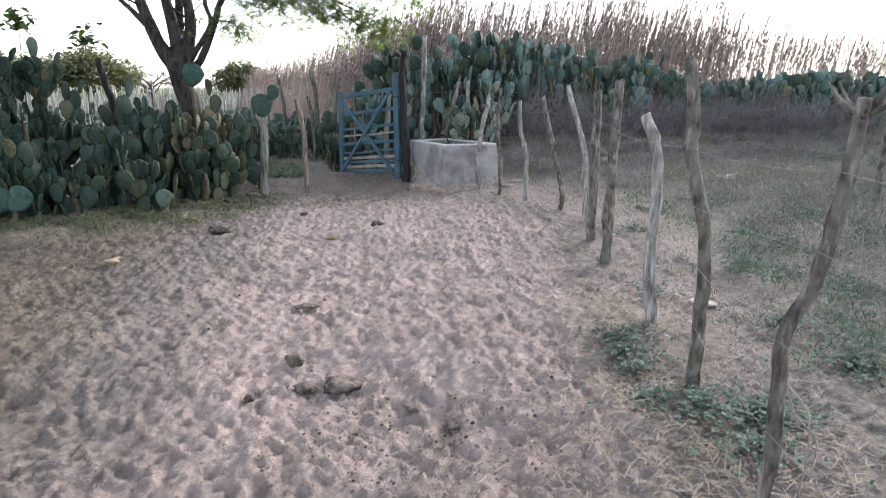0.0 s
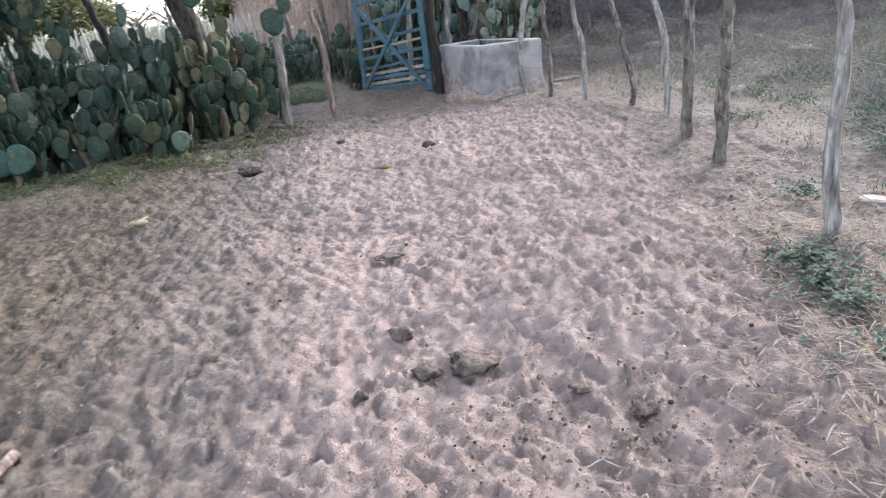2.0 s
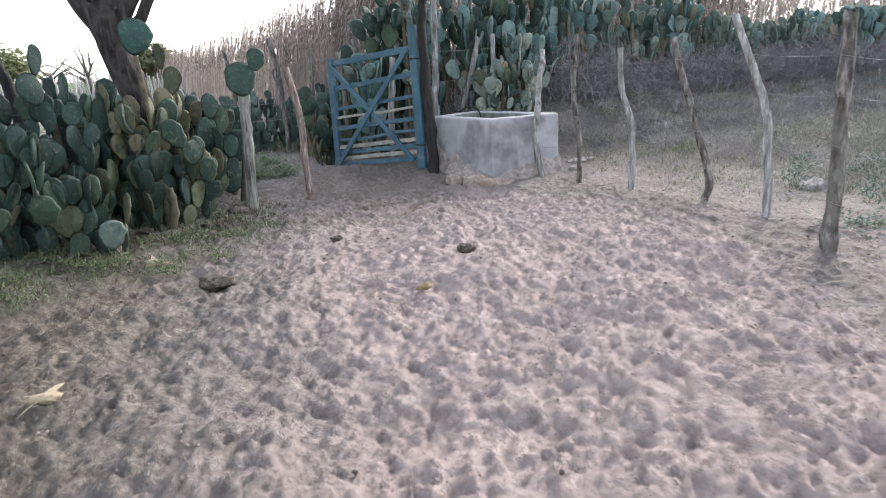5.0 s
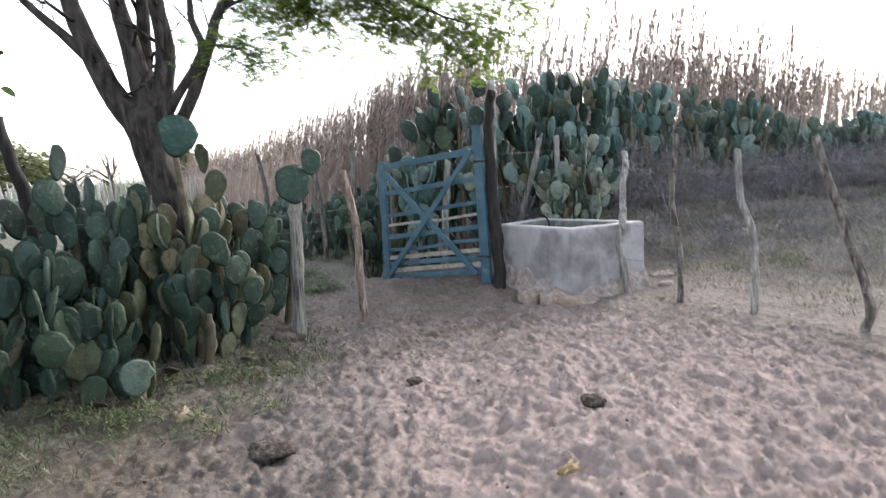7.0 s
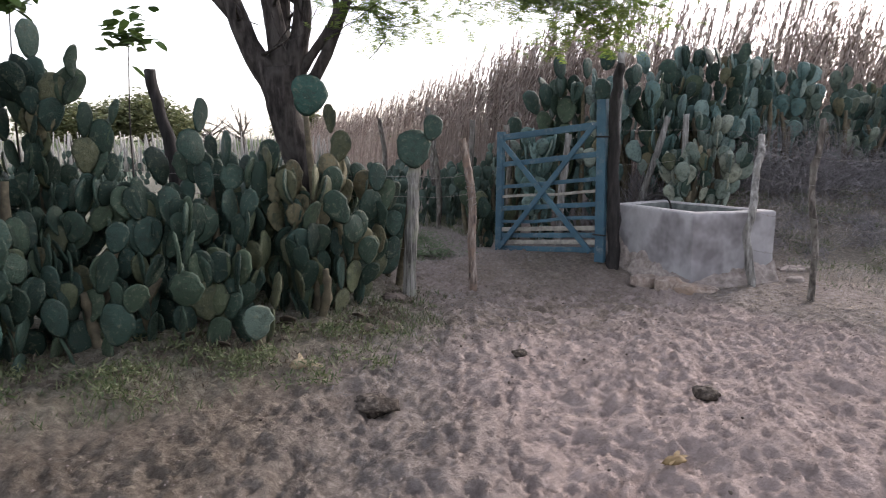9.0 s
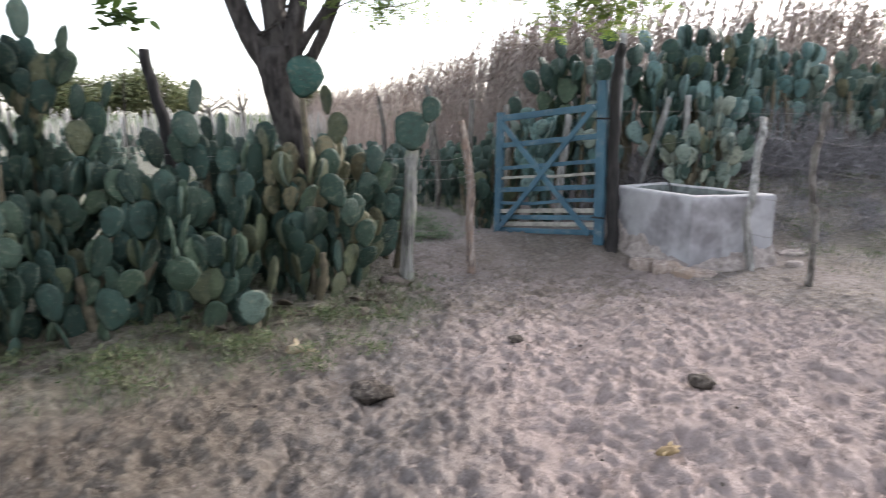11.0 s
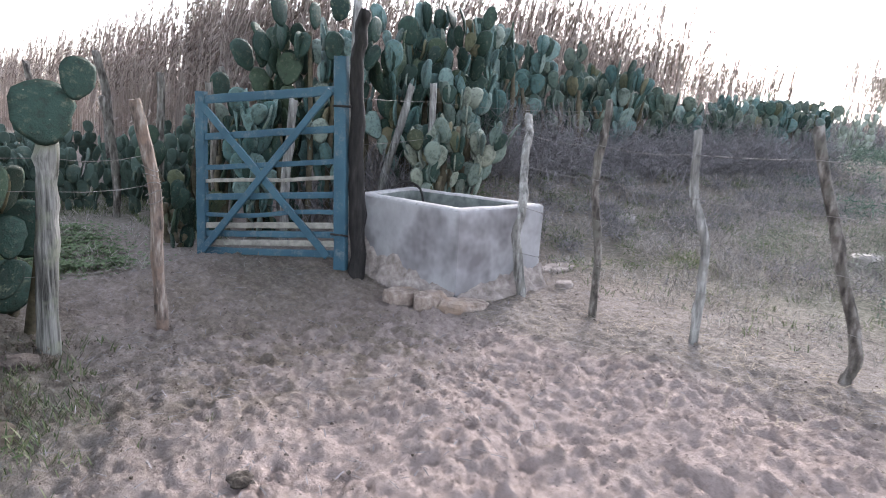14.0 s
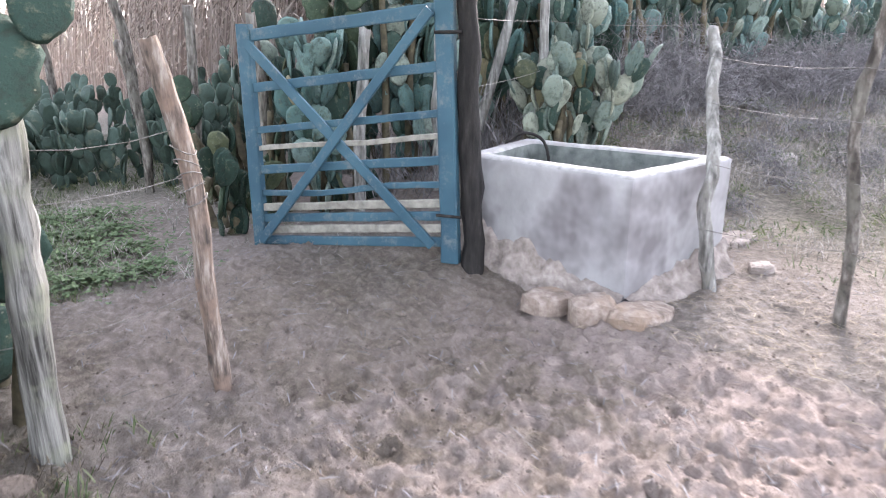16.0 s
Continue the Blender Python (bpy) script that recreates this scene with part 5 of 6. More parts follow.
for a, b, c in [((0.42, TY - 0.2, 3.0), (1.3, TY - 0.4, 2.75), (2.1, TY - 0.5, 2.25)), ((0.5, TY - 0.25, 3.0), (1.6, TY - 0.8, 2.95), (2.75, TY - 1.0, 2.68)),
                ((0.7, TY - 0.25, 3.05), (1.2, TY - 0.6, 2.7), (1.55, TY - 0.7, 2.4)), ((0.06, TY - 0.15, 2.7), (0.5, TY - 0.3, 2.8), (0.95, TY - 0.4, 2.45)),
                ((0.9, TY - 0.3, 3.1), (1.7, TY - 0.7, 2.6), (2.5, TY - 0.8, 2.4)), ((1.0, TY - 0.3, 3.1), (1.9, TY - 0.2, 3.0), (3.0, TY - 0.3, 2.75)),
                ((0.6, TY - 0.2, 3.1), (1.2, TY - 0.2, 3.15), (1.9, TY - 0.3, 2.95)), ((0.9, TY - 0.3, 3.1), (1.5, TY - 0.9, 3.1), (2.2, TY - 1.2, 2.9)), ((0.1, TY - 0.1, 2.8), (0.4, TY, 2.95), (0.8, TY + 0.1, 2.75)),
                ((0.3, TY - 0.2, 2.95), (0.9, TY - 0.6, 3.0), (1.5, TY - 0.9, 2.8)), ((0.8, TY - 0.3, 3.0), (1.8, TY - 0.4, 2.7), (2.35, TY - 0.5, 2.2)), ((-0.05, TY - 0.1, 2.42), (0.2, TY - 0.2, 2.35), (0.28, TY - 0.2, 2.1))]:
    pts = spline([a, b, c], 12)
    g.tube(pts, [0.016 - 0.001 * i for i in range(13)], 5)
    hang += pts[4:]
    for k in range(3, 13, 2):
        e = Vector((rng.uniform(-1, 1), rng.uniform(-1, 1), rng.uniform(-0.6, 0.2)))
        limb(g, rng, pts[k], e, rng.uniform(0.25, 0.5), 0.006, 0, hang, 0.0)
ob = part("trunk", g.mesh("trunk"), BARK, tree)
ob.matrix_parent_inverse = tree.matrix_basis.inverted()
g = Geo()
sprays(g, rng, [p for p in hang if p.z > 2.2], 15, 0.044, 0.13)
sprays(g, rng, [p for p in tips if p.z > 3.0], 5, 0.036, 0.15)
ob = part("crown", g.mesh("crown", False), LEAF, tree, "feathery yellow-green leaves")
ob.matrix_parent_inverse = tree.matrix_basis.inverted()

# a leafy sapling among the tall cacti
g, leaves = Geo(), Geo()
rng = random.Random(5)
sapling = thing("sapling", "thin stems with a few broad dark leaves among the cacti", "shrub", (-2.2, 10.0, gz(-2.2, 10.0)))
for x, y, h in [(-1.72, 10.3, 2.12), (-2.35, 9.8, 2.3), (-2.9, 9.7, 2.35)]:
    top = Vector((x, y, h))
    g.tube(spline([(x + 0.1, y, -0.1), (x - 0.03, y, h * 0.5), tuple(top)], 8), [0.012 - 0.001 * i for i in range(9)], 5)
    for _ in range(60):
        q = top + Vector((rng.gauss(0, 0.085), rng.gauss(0, 0.085), rng.gauss(0, 0.08)))
        a = rng.uniform(0, 6.28)
        leaves.blade(q, (math.cos(a), math.sin(a), rng.uniform(-0.6, 0.4)), (-math.sin(a), math.cos(a), 0.3), 0.12, 0.09, 0.2, 3)
ob = part("stem", g.mesh("stem"), BARK, sapling)
ob.matrix_parent_inverse = sapling.matrix_basis.inverted()
ob = part("foliage", leaves.mesh("foliage", False), BUSH_LEAF, sapling, "broad dark green leaves")
ob.matrix_parent_inverse = sapling.matrix_basis.inverted()

# ---- far things: trees, stakes, brush on the skyline ----


def far_tree(where, r, h, seed, label, bare=False):
    rng = random.Random(seed)
    x, y = where
    z = gz(x, y)
    t = thing("far_tree", label, "tree", (x, y, z))
    g, leaves = Geo(), Geo()
    g.tube([(x, y, z - 0.3), (x + 0.1, y, z + h * 0.3), (x, y, z + h * 0.55)], [0.16, 0.13, 0.09], 7)
    for _ in range(9):
        limb(g, rng, (x, y, z + h * rng.uniform(0.25, 0.5)), (rng.uniform(-1, 1), rng.uniform(-1, 1), rng.uniform(0.3, 1)), r * rng.uniform(0.7, 1.0), 0.06, 2, [])
    ob = part("trunk", g.mesh("trunk"), POST_WOOD if bare else BARK, t)
    ob.matrix_parent_inverse = t.matrix_basis.inverted()
    if bare:
        return
    for _ in range(110):
        a, rr = rng.uniform(0, 6.28), r * math.sqrt(rng.random())
        c = Vector((x + rr * math.cos(a), y + rr * math.sin(a), z + h * (0.45 + 0.5 * rng.random() * (1 - 0.6 * (rr / r) ** 2))))
        for _ in range(60):
            q = c + Vector((rng.gauss(0, 0.28), rng.gauss(0, 0.28), rng.gauss(0, 0.2))) * (r / 2.4)
            b = rng.uniform(0, 6.28)
            leaves.blade(q, (math.cos(b), math.sin(b), rng.uniform(-0.8, 0.5)), (-math.sin(b), math.cos(b), 0.4), 0.24, 0.17, 0.1, 2)
    ob = part("crown", leaves.mesh("crown", False), FAR_LEAF, t, "dense green crown")
    ob.matrix_parent_inverse = t.matrix_basis.inverted()


far_tree((-7.0, 41.5), 2.5, 3.6, 1, "round green tree beyond the field")
far_tree((-9.8, 39.0), 2.0, 3.2, 2, "round green tree beyond the field")
far_tree((-2.5, 46), 2.2, 3.4, 3, "bare grey tree beyond the field", True)
far_tree((-4.0, 43), 1.8, 3.2, 4, "bare grey tree beyond the field", True)
far_tree((1.2, 50), 2.0, 3.3, 5, "small green tree beyond the field")
far_tree((46, 20.0), 3.4, 5.0, 6, "broad green tree on the far slope")
far_tree((-18, 36), 2.4, 3.6, 7, "round green tree beyond the field")

rng = random.Random(9)
g = Geo()
for k in range(330):
    t = k / 330
    x, y = -16 + 18 * t + rng.uniform(-0.05, 0.05), 32 + 4.5 * t + rng.uniform(-0.15, 0.15)
    h = rng.uniform(1.0, 1.6)
    g.tube([(x, y, gz(x, y) - 0.1), (x + rng.uniform(-0.05, 0.05), y, gz(x, y) + h * 0.5), (x + rng.uniform(-0.1, 0.1), y, gz(x, y) + h)], [0.035, 0.03, 0.018], 5)
lone("stake_fence", g, PALE_STAKE, "far row of thin bleached wooden stakes", "fence", "stuff")


def brush(name, spots, seed, mat, label, category="brush", stems=26, lean=0.8):
    """Tangled thin stems and twigs."""
    rng = random.Random(seed)
    g = Geo()
    for x, y, h, r in spots:
        z = gz(x, y) - 0.02
        for _ in range(stems):
            a = rng.uniform(0, 6.28)
            p = Vector((x + rng.gauss(0, r * 0.35), y + rng.gauss(0, r * 0.35), z))
            d = Vector((math.cos(a) * lean, math.sin(a) * lean, rng.uniform(0.5, 1.6)))
            L = h * rng.uniform(0.6, 1.2)
            s = Vector((-math.sin(a), math.cos(a), 0.2))
            g.blade(p, d, s, L, 0.006 + 0.010 * h, rng.uniform(0, 0.3), 2)
            for _ in range(2):
                q = p + d.normalized() * (L * rng.uniform(0.3, 0.85))
                e = d.normalized() + Vector((rng.uniform(-1, 1), rng.uniform(-1, 1), rng.uniform(-0.3, 0.6)))
                g.blade(q, e, Vector((rng.uniform(-1, 1), rng.uniform(-1, 1), 0.3)), L * 0.45, 0.007 + 0.010 * h, 0.1, 2)
    return lone(name, g, mat, label, category, "stuff", smooth=False)


def cloud_bush(name, spots, seed, mat, label, twigs=240, length=0.16, width=0.009):
    """Rounded tangles of short twigs in every direction."""
    rng = random.Random(seed)
    g = Geo()
    for x, y, h, r in spots:
        z = gz(x, y)
        for _ in range(twigs):
            u = Vector((rng.gauss(0, 1), rng.gauss(0, 1), rng.gauss(0, 1))).normalized() * rng.random() ** 0.5
            p = (x + u.x * r, y + u.y * r, z + h * 0.5 * (1 + u.z))
            d = Vector((rng.gauss(0, 1), rng.gauss(0, 1), rng.gauss(0.5, 1)))
            g.blade(p, d, Vector((rng.gauss(0, 1), rng.gauss(0, 1), rng.gauss(0, 1))), length * rng.uniform(0.6, 1.6), width, 0.05, 2)
    return lone(name, g, mat, label, "brush", "stuff", smooth=False)


rng = random.Random(14)
cloud_bush("dead_brush", [(rng.uniform(4.9, 12.6), 12.6 + rng.uniform(-0.4, 0.3), rng.uniform(0.25, 0.6), rng.uniform(0.25, 0.5)) for _ in range(70)], 21, TWIG, "grey dead brush at the foot of the cactus row", 260)
cloud_bush("low_shrubs", [(float(fence_at(y)) + rng.uniform(1.3, 10), y, rng.uniform(0.10, 0.36), rng.uniform(0.2, 0.42)) for y in [rng.uniform(1, 11.8) for _ in range(300)]], 22, DRY, "low dry grey shrubs in the field", 190, 0.08, 0.007)
cloud_bush("dark_shrubs", [(float(fence_at(y)) + rng.uniform(2.0, 11), y, rng.uniform(0.15, 0.45), rng.uniform(0.2, 0.45)) for y in [rng.uniform(1, 12) for _ in range(150)]], 25, TWIG, "low grey leafless shrubs in the field", 170, 0.10, 0.006)
cloud_bush("bank_weeds", [(rng.uniform(4.6, 15), rng.uniform(10.8, 12.6), rng.uniform(0.1, 0.3), rng.uniform(0.15, 0.35)) for _ in range(170)], 26, TWIG, "dry grey weeds over the bank", 150, 0.08, 0.008)
cloud_bush("field_bushes", [(float(fence_at(y)) + rng.uniform(2.2, 7), y, rng.uniform(0.22, 0.5), rng.uniform(0.28, 0.5)) for y in [rng.uniform(3.5, 10) for _ in range(70)]], 29, DUSTY, "dusty grey-green bushes in the dry field", 300, 0.06, 0.013)
cloud_bush("far_shrubs", [(rng.uniform(11, 30), rng.uniform(8, 15), rng.uniform(0.2, 0.55), rng.uniform(0.3, 0.6)) for _ in range(160)], 28, HERB, "grey-green shrubs far out in the field", 150, 0.10, 0.02)
cloud_bush("bank_herbs", [(rng.uniform(4.6, 15), rng.uniform(9.8, 12.4), rng.uniform(0.08, 0.2), rng.uniform(0.15, 0.35)) for _ in range(110)], 27, GRASS, "green weeds over the bank", 130, 0.05, 0.012)
cloud_bush("green_shrubs", [(float(fence_at(y)) + rng.uniform(1.0, 6), y, rng.uniform(0.12, 0.3), rng.uniform(0.15, 0.32)) for y in [rng.uniform(0.8, 8) for _ in range(120)]], 23, HERB, "low grey-green shrubs in the field", 150, 0.04, 0.016)
cloud_bush("green_shrubs", [(rng.uniform(-3.6, 0.2), rng.uniform(8.2, 9.4), rng.uniform(0.05, 0.12), rng.uniform(0.1, 0.2)) for _ in range(46)], 24, GRASS, "low green weeds at the foot of the hedge", 90, 0.035, 0.014)
cloud_bush("dead_brush", [(rng.uniform(5.6, 14.5), rng.uniform(12.25, 12.75), rng.uniform(0.5, 1.05), rng.uniform(0.35, 0.65)) for _ in range(60)], 30, TWIG, "grey-brown tangle of dead brush before the cactus row", 420, 0.15, 0.008)
brush("dead_brush", [(rng.uniform(4.8, 16), 12.65 + rng.uniform(-0.35, 0.3), rng.uniform(0.3, 0.6), 0.7) for _ in range(45)], 1, TWIG, "dark dead brush at the foot of the cactus row", stems=34)
brush("dead_brush", [(rng.uniform(3.2, 5.4), rng.uniform(12.2, 13.4), rng.uniform(0.3, 0.6), 0.5) for _ in range(40)], 2, TWIG, "dark dead brush behind the trough")
brush("dead_brush", [(rng.uniform(16, 45), rng.uniform(13, 20), rng.uniform(0.9, 1.6), 1.4) for _ in range(70)], 3, TWIG, "dark dead brush on the far bank", stems=40)
field = []
while len(field) < 2400:
    x, y = rng.uniform(3.2, 17), rng.uniform(0.5, 12.5)
    if x > float(fence_at(y)) + 0.9 * rng.random() + (1.1 if y < 6 else 0.35):
        field.append((x, y, rng.uniform(0.08, 0.24) * (1.2 if x > 6 else 0.7), 0.3))
brush("dry_weeds", field, 4, DRY, "dry grey-brown weeds over the field", "weeds", 16, 0.7)
brush("dark_weeds", [(x + 0.3, y + 0.2, h * 1.15, r) for x, y, h, r in field[::5]], 5, TWIG, "dark dried weeds over the field", "weeds", 16, 0.7)
brush("dry_weeds", [(rng.uniform(17, 60), rng.uniform(-12, 14), rng.uniform(0.3, 0.6), 0.8) for _ in range(330)], 6, DRY, "dry weeds far out in the field", "weeds", 18, 0.8)
brush("green_weeds", [(x, y, h * 0.9, r) for x, y, h, r in field[::5] if y < 8], 7, GRASS, "thin green weeds in the field", "weeds", 18, 0.7)
brush("dry_weeds", [(x, y, 0.09, 0.15) for x, y, q in [(rng.uniform(-3.5, 0.6), rng.uniform(8.3, 10.6), 0) for _ in range(420)] if x < float(np.interp(y, VERGE_Y, VERGE_X)) - 0.1], 11, DEAD_LEAF, "dead brown weeds at the foot of the hedge", "weeds", 9, 0.9)
brush("dry_weeds", [(rng.uniform(-1.0, 2.6), rng.uniform(11.6, 16), rng.uniform(0.08, 0.2), 0.2) for _ in range(130)], 12, DRY, "dry weeds beyond the gateway", "weeds", 10, 0.9)
brush("green_weeds", [(rng.uniform(-1.5, 0.4), rng.uniform(12.0, 16), rng.uniform(0.12, 0.25), 0.25) for _ in range(90)], 13, GRASS, "green weeds beyond the gateway", "weeds", 16, 0.8)
brush("green_weeds", [(rng.uniform(-9, -1.5), rng.uniform(11.2, 19), rng.uniform(0.15, 0.35), 0.4) for _ in range(200)], 14, GRASS, "green weeds behind the cactus hedge", "weeds", 18, 0.8)
far = []
for k in range(420):
    a = radians(rng.uniform(-70, 110))
    d = rng.uniform(60, 120)
    far.append((d * math.sin(a), d * math.cos(a), rng.uniform(1.2, 2.6), 3.0))
brush("far_scrub", far, 8, BUSH_LEAF, "far grey-green scrub on the skyline", "scrub", 46, 1.0)
brush("far_scrub", [(math.sin(a) * 30, math.cos(a) * 30 - 5, rng.uniform(1.0, 1.8), 1.5) for a in [rng.uniform(2.0, 4.9) for _ in range(120)]], 9, BUSH_LEAF, "grey-green scrub round the field", "scrub", 40, 1.0)

# ---- low growth and litter ----


def tufts(name, spots, seed, mat, label, blades=9, length=0.09, width=0.006):
    rng = random.Random(seed)
    g = Geo()
    for x, y, s in spots:
        z = gz(x, y) - 0.01
        for _ in range(blades):
            a = rng.uniform(0, 6.28)
            p = (x + rng.gauss(0, 0.03 * s), y + rng.gauss(0, 0.03 * s), z)
            g.blade(p, (math.cos(a) * 0.6, math.sin(a) * 0.6, 1), (-math.sin(a), math.cos(a), 0), length * s * rng.uniform(0.6, 1.3), width * s, rng.uniform(0.1, 0.5), 3)
    return lone(name, g, mat, label, "grass", "stuff", smooth=False)


rng = random.Random(61)
verge = []
while len(verge) < 2000:
    x, y = rng.uniform(-6, 0.9), rng.uniform(7.2, 10.6)
    edge = float(np.interp(y, VERGE_Y, VERGE_X))
    if x < edge + 0.25 - 0.5 * rng.random() and rng.random() < 0.25 + 0.75 * max(0, noise.noise(Vector((x * 1.4, y * 1.4, 3)))):
        verge.append((x, y, rng.uniform(0.6, 1.3)))
verge += [(rng.gauss(0.25, 0.26), rng.gauss(9.55, 0.28), rng.uniform(0.5, 1.0)) for _ in range(130)]
tufts("verge_grass", verge, 1, GRASS, "short patchy grass along the cactus hedge", 8, 0.085, 0.008)
beyond = [(rng.uniform(-1.5, 2.4), rng.uniform(12.6, 17), rng.uniform(0.7, 1.5)) for _ in range(1500)]
beyond += [(rng.uniform(-0.4, 1.5), rng.uniform(11.9, 13.6), rng.uniform(0.6, 1.2)) for _ in range(600)]
tufts("path_grass", [(x, y, s) for x, y, s in beyond if not 1.0 < x < 1.9 or y > 14.8], 2, GRASS, "green grass beyond the gateway", 10, 0.09)
field_grass = [(fence_at(y) + rng.uniform(0.5, 5), y, rng.uniform(0.6, 1.4)) for y in [rng.uniform(0.5, 10) for _ in range(900)]]
tufts("field_grass", [(float(x), y, s) for x, y, s in field_grass], 3, GRASS, "thin dry green grass beyond the wire fence", 8, 0.09)


def herb_patch(spots, seed, label, mat=None):
    """Creeping plants with small round grey-green leaves."""
    rng = random.Random(seed)
    g = Geo()
    for cx, cy, r, n in spots:
        for _ in range(n):
            a, q = rng.uniform(0, 6.28), abs(rng.gauss(0, r * 0.65))
            x, y = cx + q * math.cos(a), cy + 0.75 * q * math.sin(a)
            z = gz(x, y) + rng.uniform(0.0, 0.07)
            for k in range(5):
                b = rng.uniform(0, 6.28)
                g.blade((x, y, z), (math.cos(b), math.sin(b), rng.uniform(0.1, 0.8)), (-math.sin(b), math.cos(b), 0), rng.uniform(0.018, 0.034), 0.019, 0.2, 3)
    return lone("herb_patch", g, mat or HERB, label, "herb", "stuff", smooth=False)


herb_patch([(2.4, 2.35, 0.26, 330), (2.2, 2.55, 0.28, 190), (1.95, 2.7, 0.25, 90), (2.15, 2.1, 0.3, 100)], 1, "creeping grey-green herb at the foot of the tall stake")
herb_patch([(2.35, 3.55, 0.2, 240), (2.25, 3.3, 0.22, 150), (2.15, 3.05, 0.25, 90)], 2, "creeping grey-green herb beside the pale stake")
herb_patch([(3.4, 2.7, 0.45, 420), (5.0, 5.3, 0.6, 420), (6.1, 5.0, 0.6, 420), (4.3, 6.4, 0.5, 220), (3.5, 3.4, 0.4, 200), (4.0, 2.6, 0.45, 240), (3.1, 4.3, 0.25, 110), (4.9, 3.6, 0.5, 200), (4.4, 4.8, 0.4, 140)], 3, "green herbs in the dry field")

herb_patch([(0.15 + 0.35 * (k % 4), 12.2 + 0.55 * (k // 4), 0.38, 300) for k in range(16)] + [(-1.4 + 0.5 * (k % 3), 12.3 + 0.7 * (k // 3), 0.45, 220) for k in range(12)], 4, "carpet of low green herbs beyond the gateway", CARPET)

rng = random.Random(71)
g = Geo()
for _ in range(6500):
    y = rng.uniform(0.8, 10.4) if rng.random() < 0.5 else rng.uniform(1.2, 4.4)
    x = float(fence_at(y)) + rng.gauss(-0.1, 0.42)
    a = rng.uniform(0, 6.28)
    g.blade((x, y, surf(x, y) + rng.uniform(0.0, 0.015)), (math.cos(a), math.sin(a), rng.uniform(-0.05, 0.25)), (-math.sin(a), math.cos(a), 0.2), rng.uniform(0.03, 0.16), 0.006, 0.1, 2)
for _ in range(500):
    x, y = rng.uniform(-2.5, 2.6), rng.uniform(1.2, 9.5)
    a = rng.uniform(0, 6.28)
    g.blade((x, y, surf(x, y)), (math.cos(a), math.sin(a), rng.uniform(0, 0.2)), (-math.sin(a), math.cos(a), 0.2), rng.uniform(0.03, 0.09), 0.004, 0.1, 2)
lone("straw_litter", g, STRAW, "dry straw and twigs scattered on the ground", "litter", "stuff", smooth=False)

g = Geo()
for _ in range(4500):
    y = rng.uniform(0.8, 11.5) if rng.random() < 0.5 else rng.uniform(1.2, 4.2)
    x = float(fence_at(y)) + rng.gauss(0.1, 0.6)
    if rng.random() < 0.3:
        x, y = rng.uniform(-0.5, 2.6), rng.uniform(8.2, 12.2)
    a = rng.uniform(0, 6.28)
    g.blade((x, y, surf(x, y) + rng.uniform(0.0, 0.015)), (math.cos(a), math.sin(a), rng.uniform(-0.05, 0.3)), (-math.sin(a), math.cos(a), 0.2), rng.uniform(0.02, 0.10), 0.007, 0.1, 2)
lone("twig_litter", g, TWIG, "dark twigs and crumbled leaves on the ground", "litter", "stuff", smooth=False)


def clods(name, count, place, seed, mat, label, small=0.004, large=0.013):
    """Loose crumbs of earth: rough little lumps."""
    rng = random.Random(seed)
    g = Geo()
    for _ in range(count):
        x, y = place(rng)
        r = small + (large - small) * rng.random() ** 2.5
        z = surf(x, y) - 0.002
        o, turn = len(g.v), rng.uniform(0, 6.28)
        for k in range(5):
            w = turn + k * 1.2566
            q = r * rng.uniform(0.75, 1.25)
            g.v.append((x + q * math.cos(w), y + q * math.sin(w), z + rng.uniform(-0.2, 0.25) * r))
        g.v.append((x + rng.uniform(-0.3, 0.3) * r, y + rng.uniform(-0.3, 0.3) * r, z + r * rng.uniform(0.6, 1.0)))
        g.f += [(o + k, o + (k + 1) % 5, o + 5) for k in range(5)]
    return lone(name, g, mat, label, "litter", "stuff", smooth=False)


def lane(r):
    y = 1.2 + 9.0 * r.random() ** 1.3
    return r.uniform(max(-2.0, float(np.interp(y, VERGE_Y, VERGE_X)) + 0.5), float(fence_at(y)) - 0.2), y


clods("sand_clods", 7000, lane, 1, CLOD, "loose crumbs of sand on the trodden lane", 0.003, 0.009)
clods("dirt_clods", 1300, lambda r: (r.gauss(0.9, 0.9), r.gauss(10.0, 0.7)), 2, EARTH, "crumbled brown dirt before the gateway", 0.004, 0.014)
clods("dirt_clods", 700, lambda r: (r.gauss(0.75, 0.5), min(4.6, max(0.9, r.gauss(2.6, 0.5)))), 3, EARTH, "crumbled brown dung and dirt on the sand", 0.004, 0.014)
clods("dirt_clods", 3500, lambda r: (lambda y: (float(fence_at(y)) + r.gauss(0.5, 0.7), y))(r.uniform(0.9, 10)), 4, EARTH, "crumbs of dirt beside the fence", 0.004, 0.012)

g = Geo()
for _ in range(90):
    if rng.random() < 0.6:
        x, y = rng.gauss(0.85, 0.35), rng.gauss(2.75, 0.35)
    else:
        x, y = rng.uniform(-1.5, 3), rng.uniform(1.5, 10)
    s = rng.uniform(0.004, 0.012)
    bulge(g, (x, y, surf(x, y)), (s, s * rng.uniform(0.7, 1.3), s * 0.7), rng, 4, 6, 0.2)
lone("dung_crumbs", g, DUNG, "crumbled dry dung trodden into the sand", "litter", "stuff")

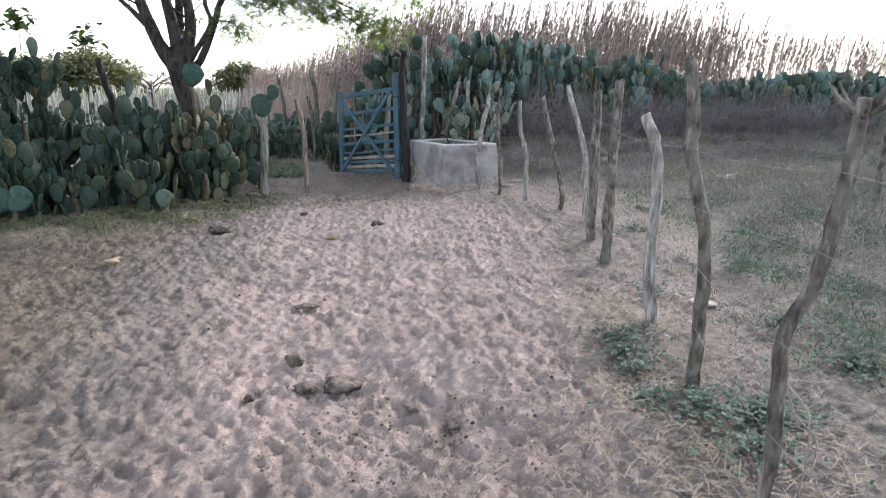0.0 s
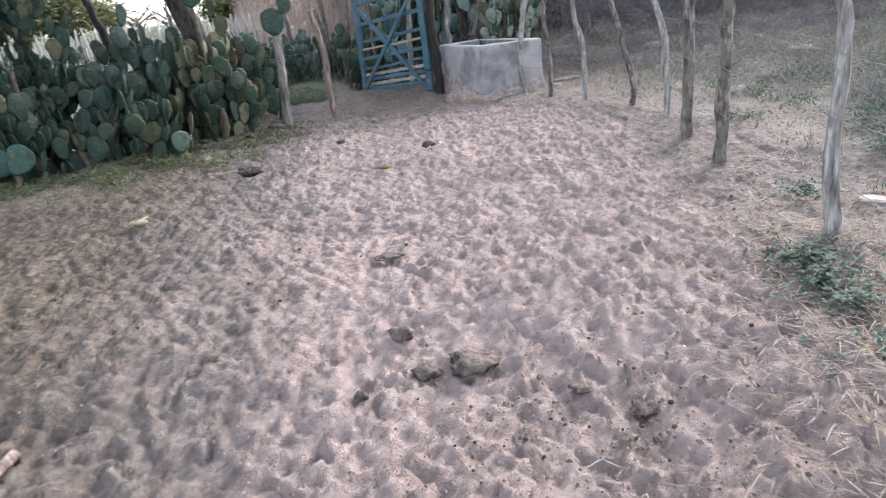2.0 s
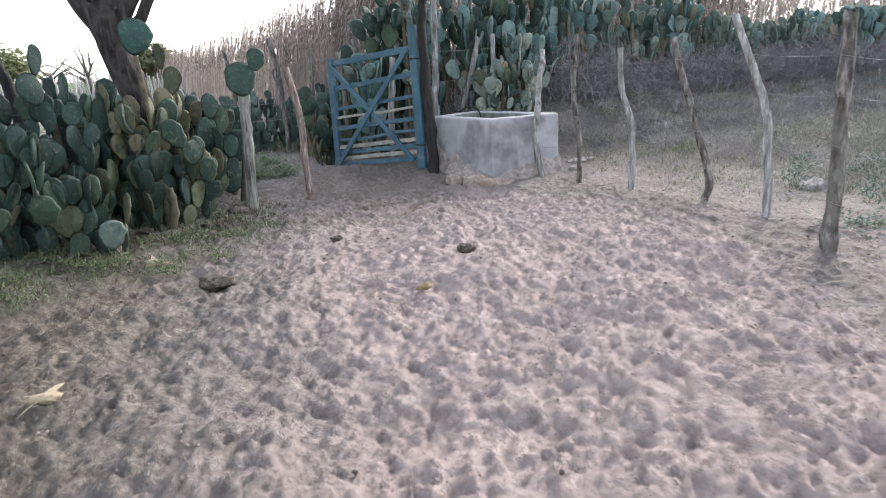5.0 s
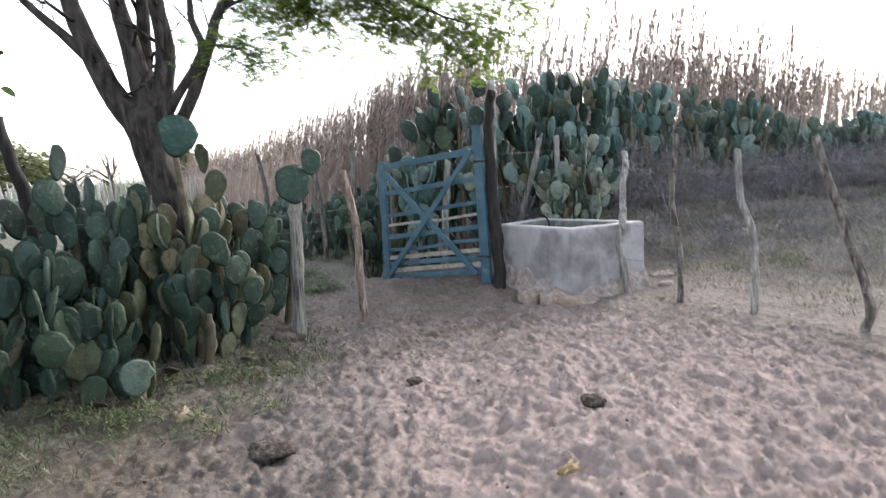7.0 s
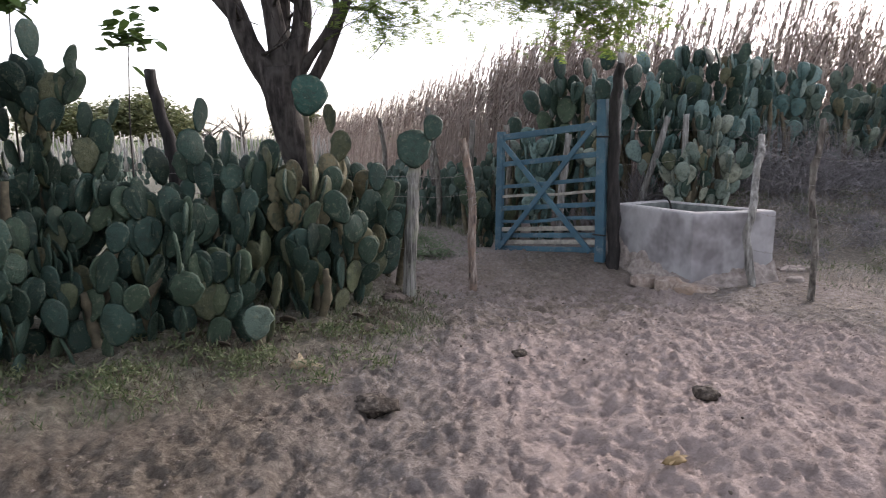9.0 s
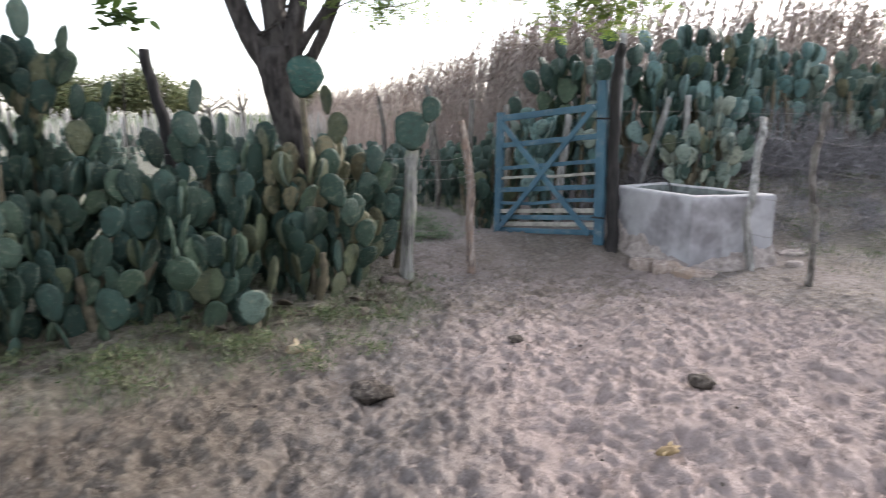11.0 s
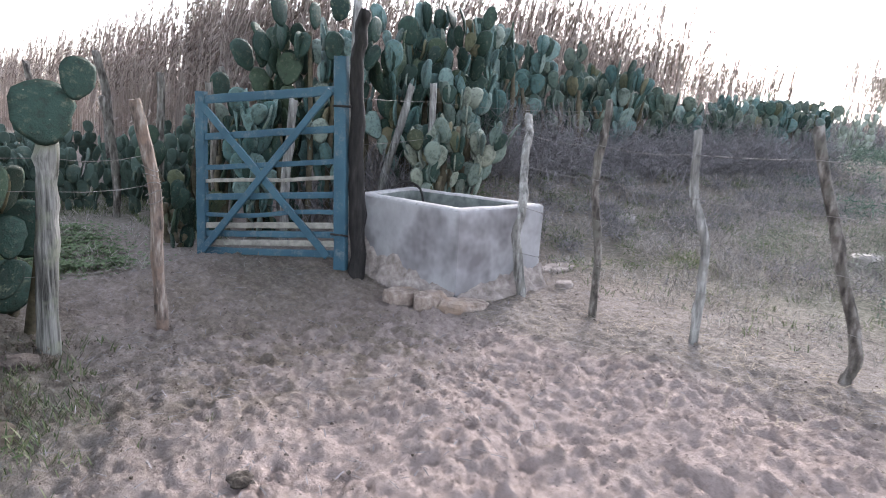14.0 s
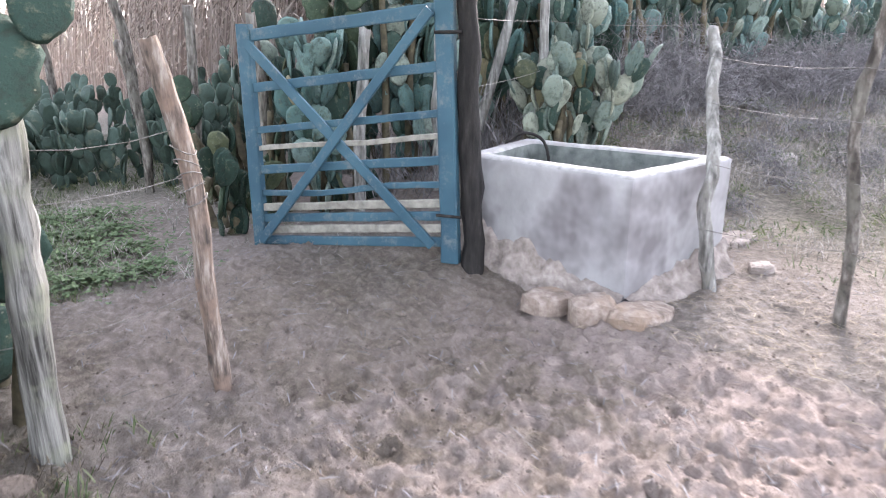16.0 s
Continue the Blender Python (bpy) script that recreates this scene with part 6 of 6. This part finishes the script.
PATS = [(0.51, 3.44, 0.10, 0.085, 0.034), (0.29, 3.76, 0.05, 0.05, 0.034), (0.32, 3.48, 0.06, 0.05, 0.024), (0.02, 3.38, 0.028, 0.028, 0.02), (0.47, 4.72, 0.08, 0.06, 0.010),
        (1.0, 2.89, 0.06, 0.045, 0.014), (0.83, 3.08, 0.035, 0.04, 0.014), (-0.18, 8.05, 0.13, 0.10, 0.05), (1.62, 7.65, 0.075, 0.08, 0.035), (0.87, 8.6, 0.055, 0.045, 0.022)]
for k, (x, y, a, b, h) in enumerate(PATS):
    g = Geo()
    bulge(g, (x, y, surf(x, y) + h * (0.15 if k < 7 else 0.6)), (a, b, h), random.Random(300 + k), 9, 18, 0.3 if k < 7 else 0.2)
    lone("dung_pat", g, OLD_DUNG if k < 7 else DUNG, "grey-brown dung pat half buried in the sand" if k < 7 else "dark dried dung pat lying on the sand", "dung", group="dung on the sand")

for k, (x, y, s, label) in enumerate([(-0.55, 8.69, 0.075, "pale yellowish husk lying on the grass verge"), (-1.07, 6.4, 0.065, "pale dry husk lying on the sand"), (0.98, 6.96, 0.05, "small yellow-brown husk lying on the sand")]):
    rng = random.Random(400 + k)
    g = Geo()
    bulge(g, (x, y, surf(x, y) + s * 0.25), (s, s * 0.5, s * 0.4), rng, 7, 10, 0.25)
    for _ in range(5):
        a = rng.uniform(0, 6.28)
        g.blade((x, y, surf(x, y) + s * 0.3), (math.cos(a), math.sin(a) * 0.5, rng.uniform(-0.05, 0.3)), (-math.sin(a), math.cos(a), 0.4), s * 2.0, s * 0.6, 0.25, 3)
    lone("husk", g, BROWN_HUSK if k == 2 else HUSK, label, "husk")

# a fallen branch on the sand
g = Geo()
BRANCH = [(-1.46, 3.17), (-1.38, 3.38), (-1.27, 3.6)]
line = spline([(x, y, surf(x, y) + 0.004) for x, y in BRANCH], 14)
rng = random.Random(63)
g.tube(line, [0.04 - 0.0014 * i + rng.uniform(-0.003, 0.003) for i in range(15)], 9, rng, 0.1)
d = Vector((0.7, 0.6, 0.2)).normalized()
g.tube([line[9], line[9] + d * 0.05, line[9] + d * 0.08], [0.02, 0.016, 0.010], 7, rng, 0.1)
lone("fallen_branch", g, RED_WOOD, "brown dry branch lying on the trodden sand", "branch")

# spiky agaves on the bank
rng = random.Random(12)
for x, y, size in ((14.4, 12.55, 1.0), (13.2, 12.65, 0.85)):
    agave = thing("agave", "grey-green agave rosette on the bank", "agave", (x, y, gz(x, y)), "agaves on the bank")
    for k in range(28):
        a = k * 2.4
        g = Geo()
        g.blade((0, 0, 0.0), (math.cos(a), math.sin(a), rng.uniform(0.3, 1.8)), (-math.sin(a), math.cos(a), 0), size * rng.uniform(0.6, 0.95), 0.10, 0.15, 4)
        part("leaf", g.mesh("leaf"), AGAVE, agave)
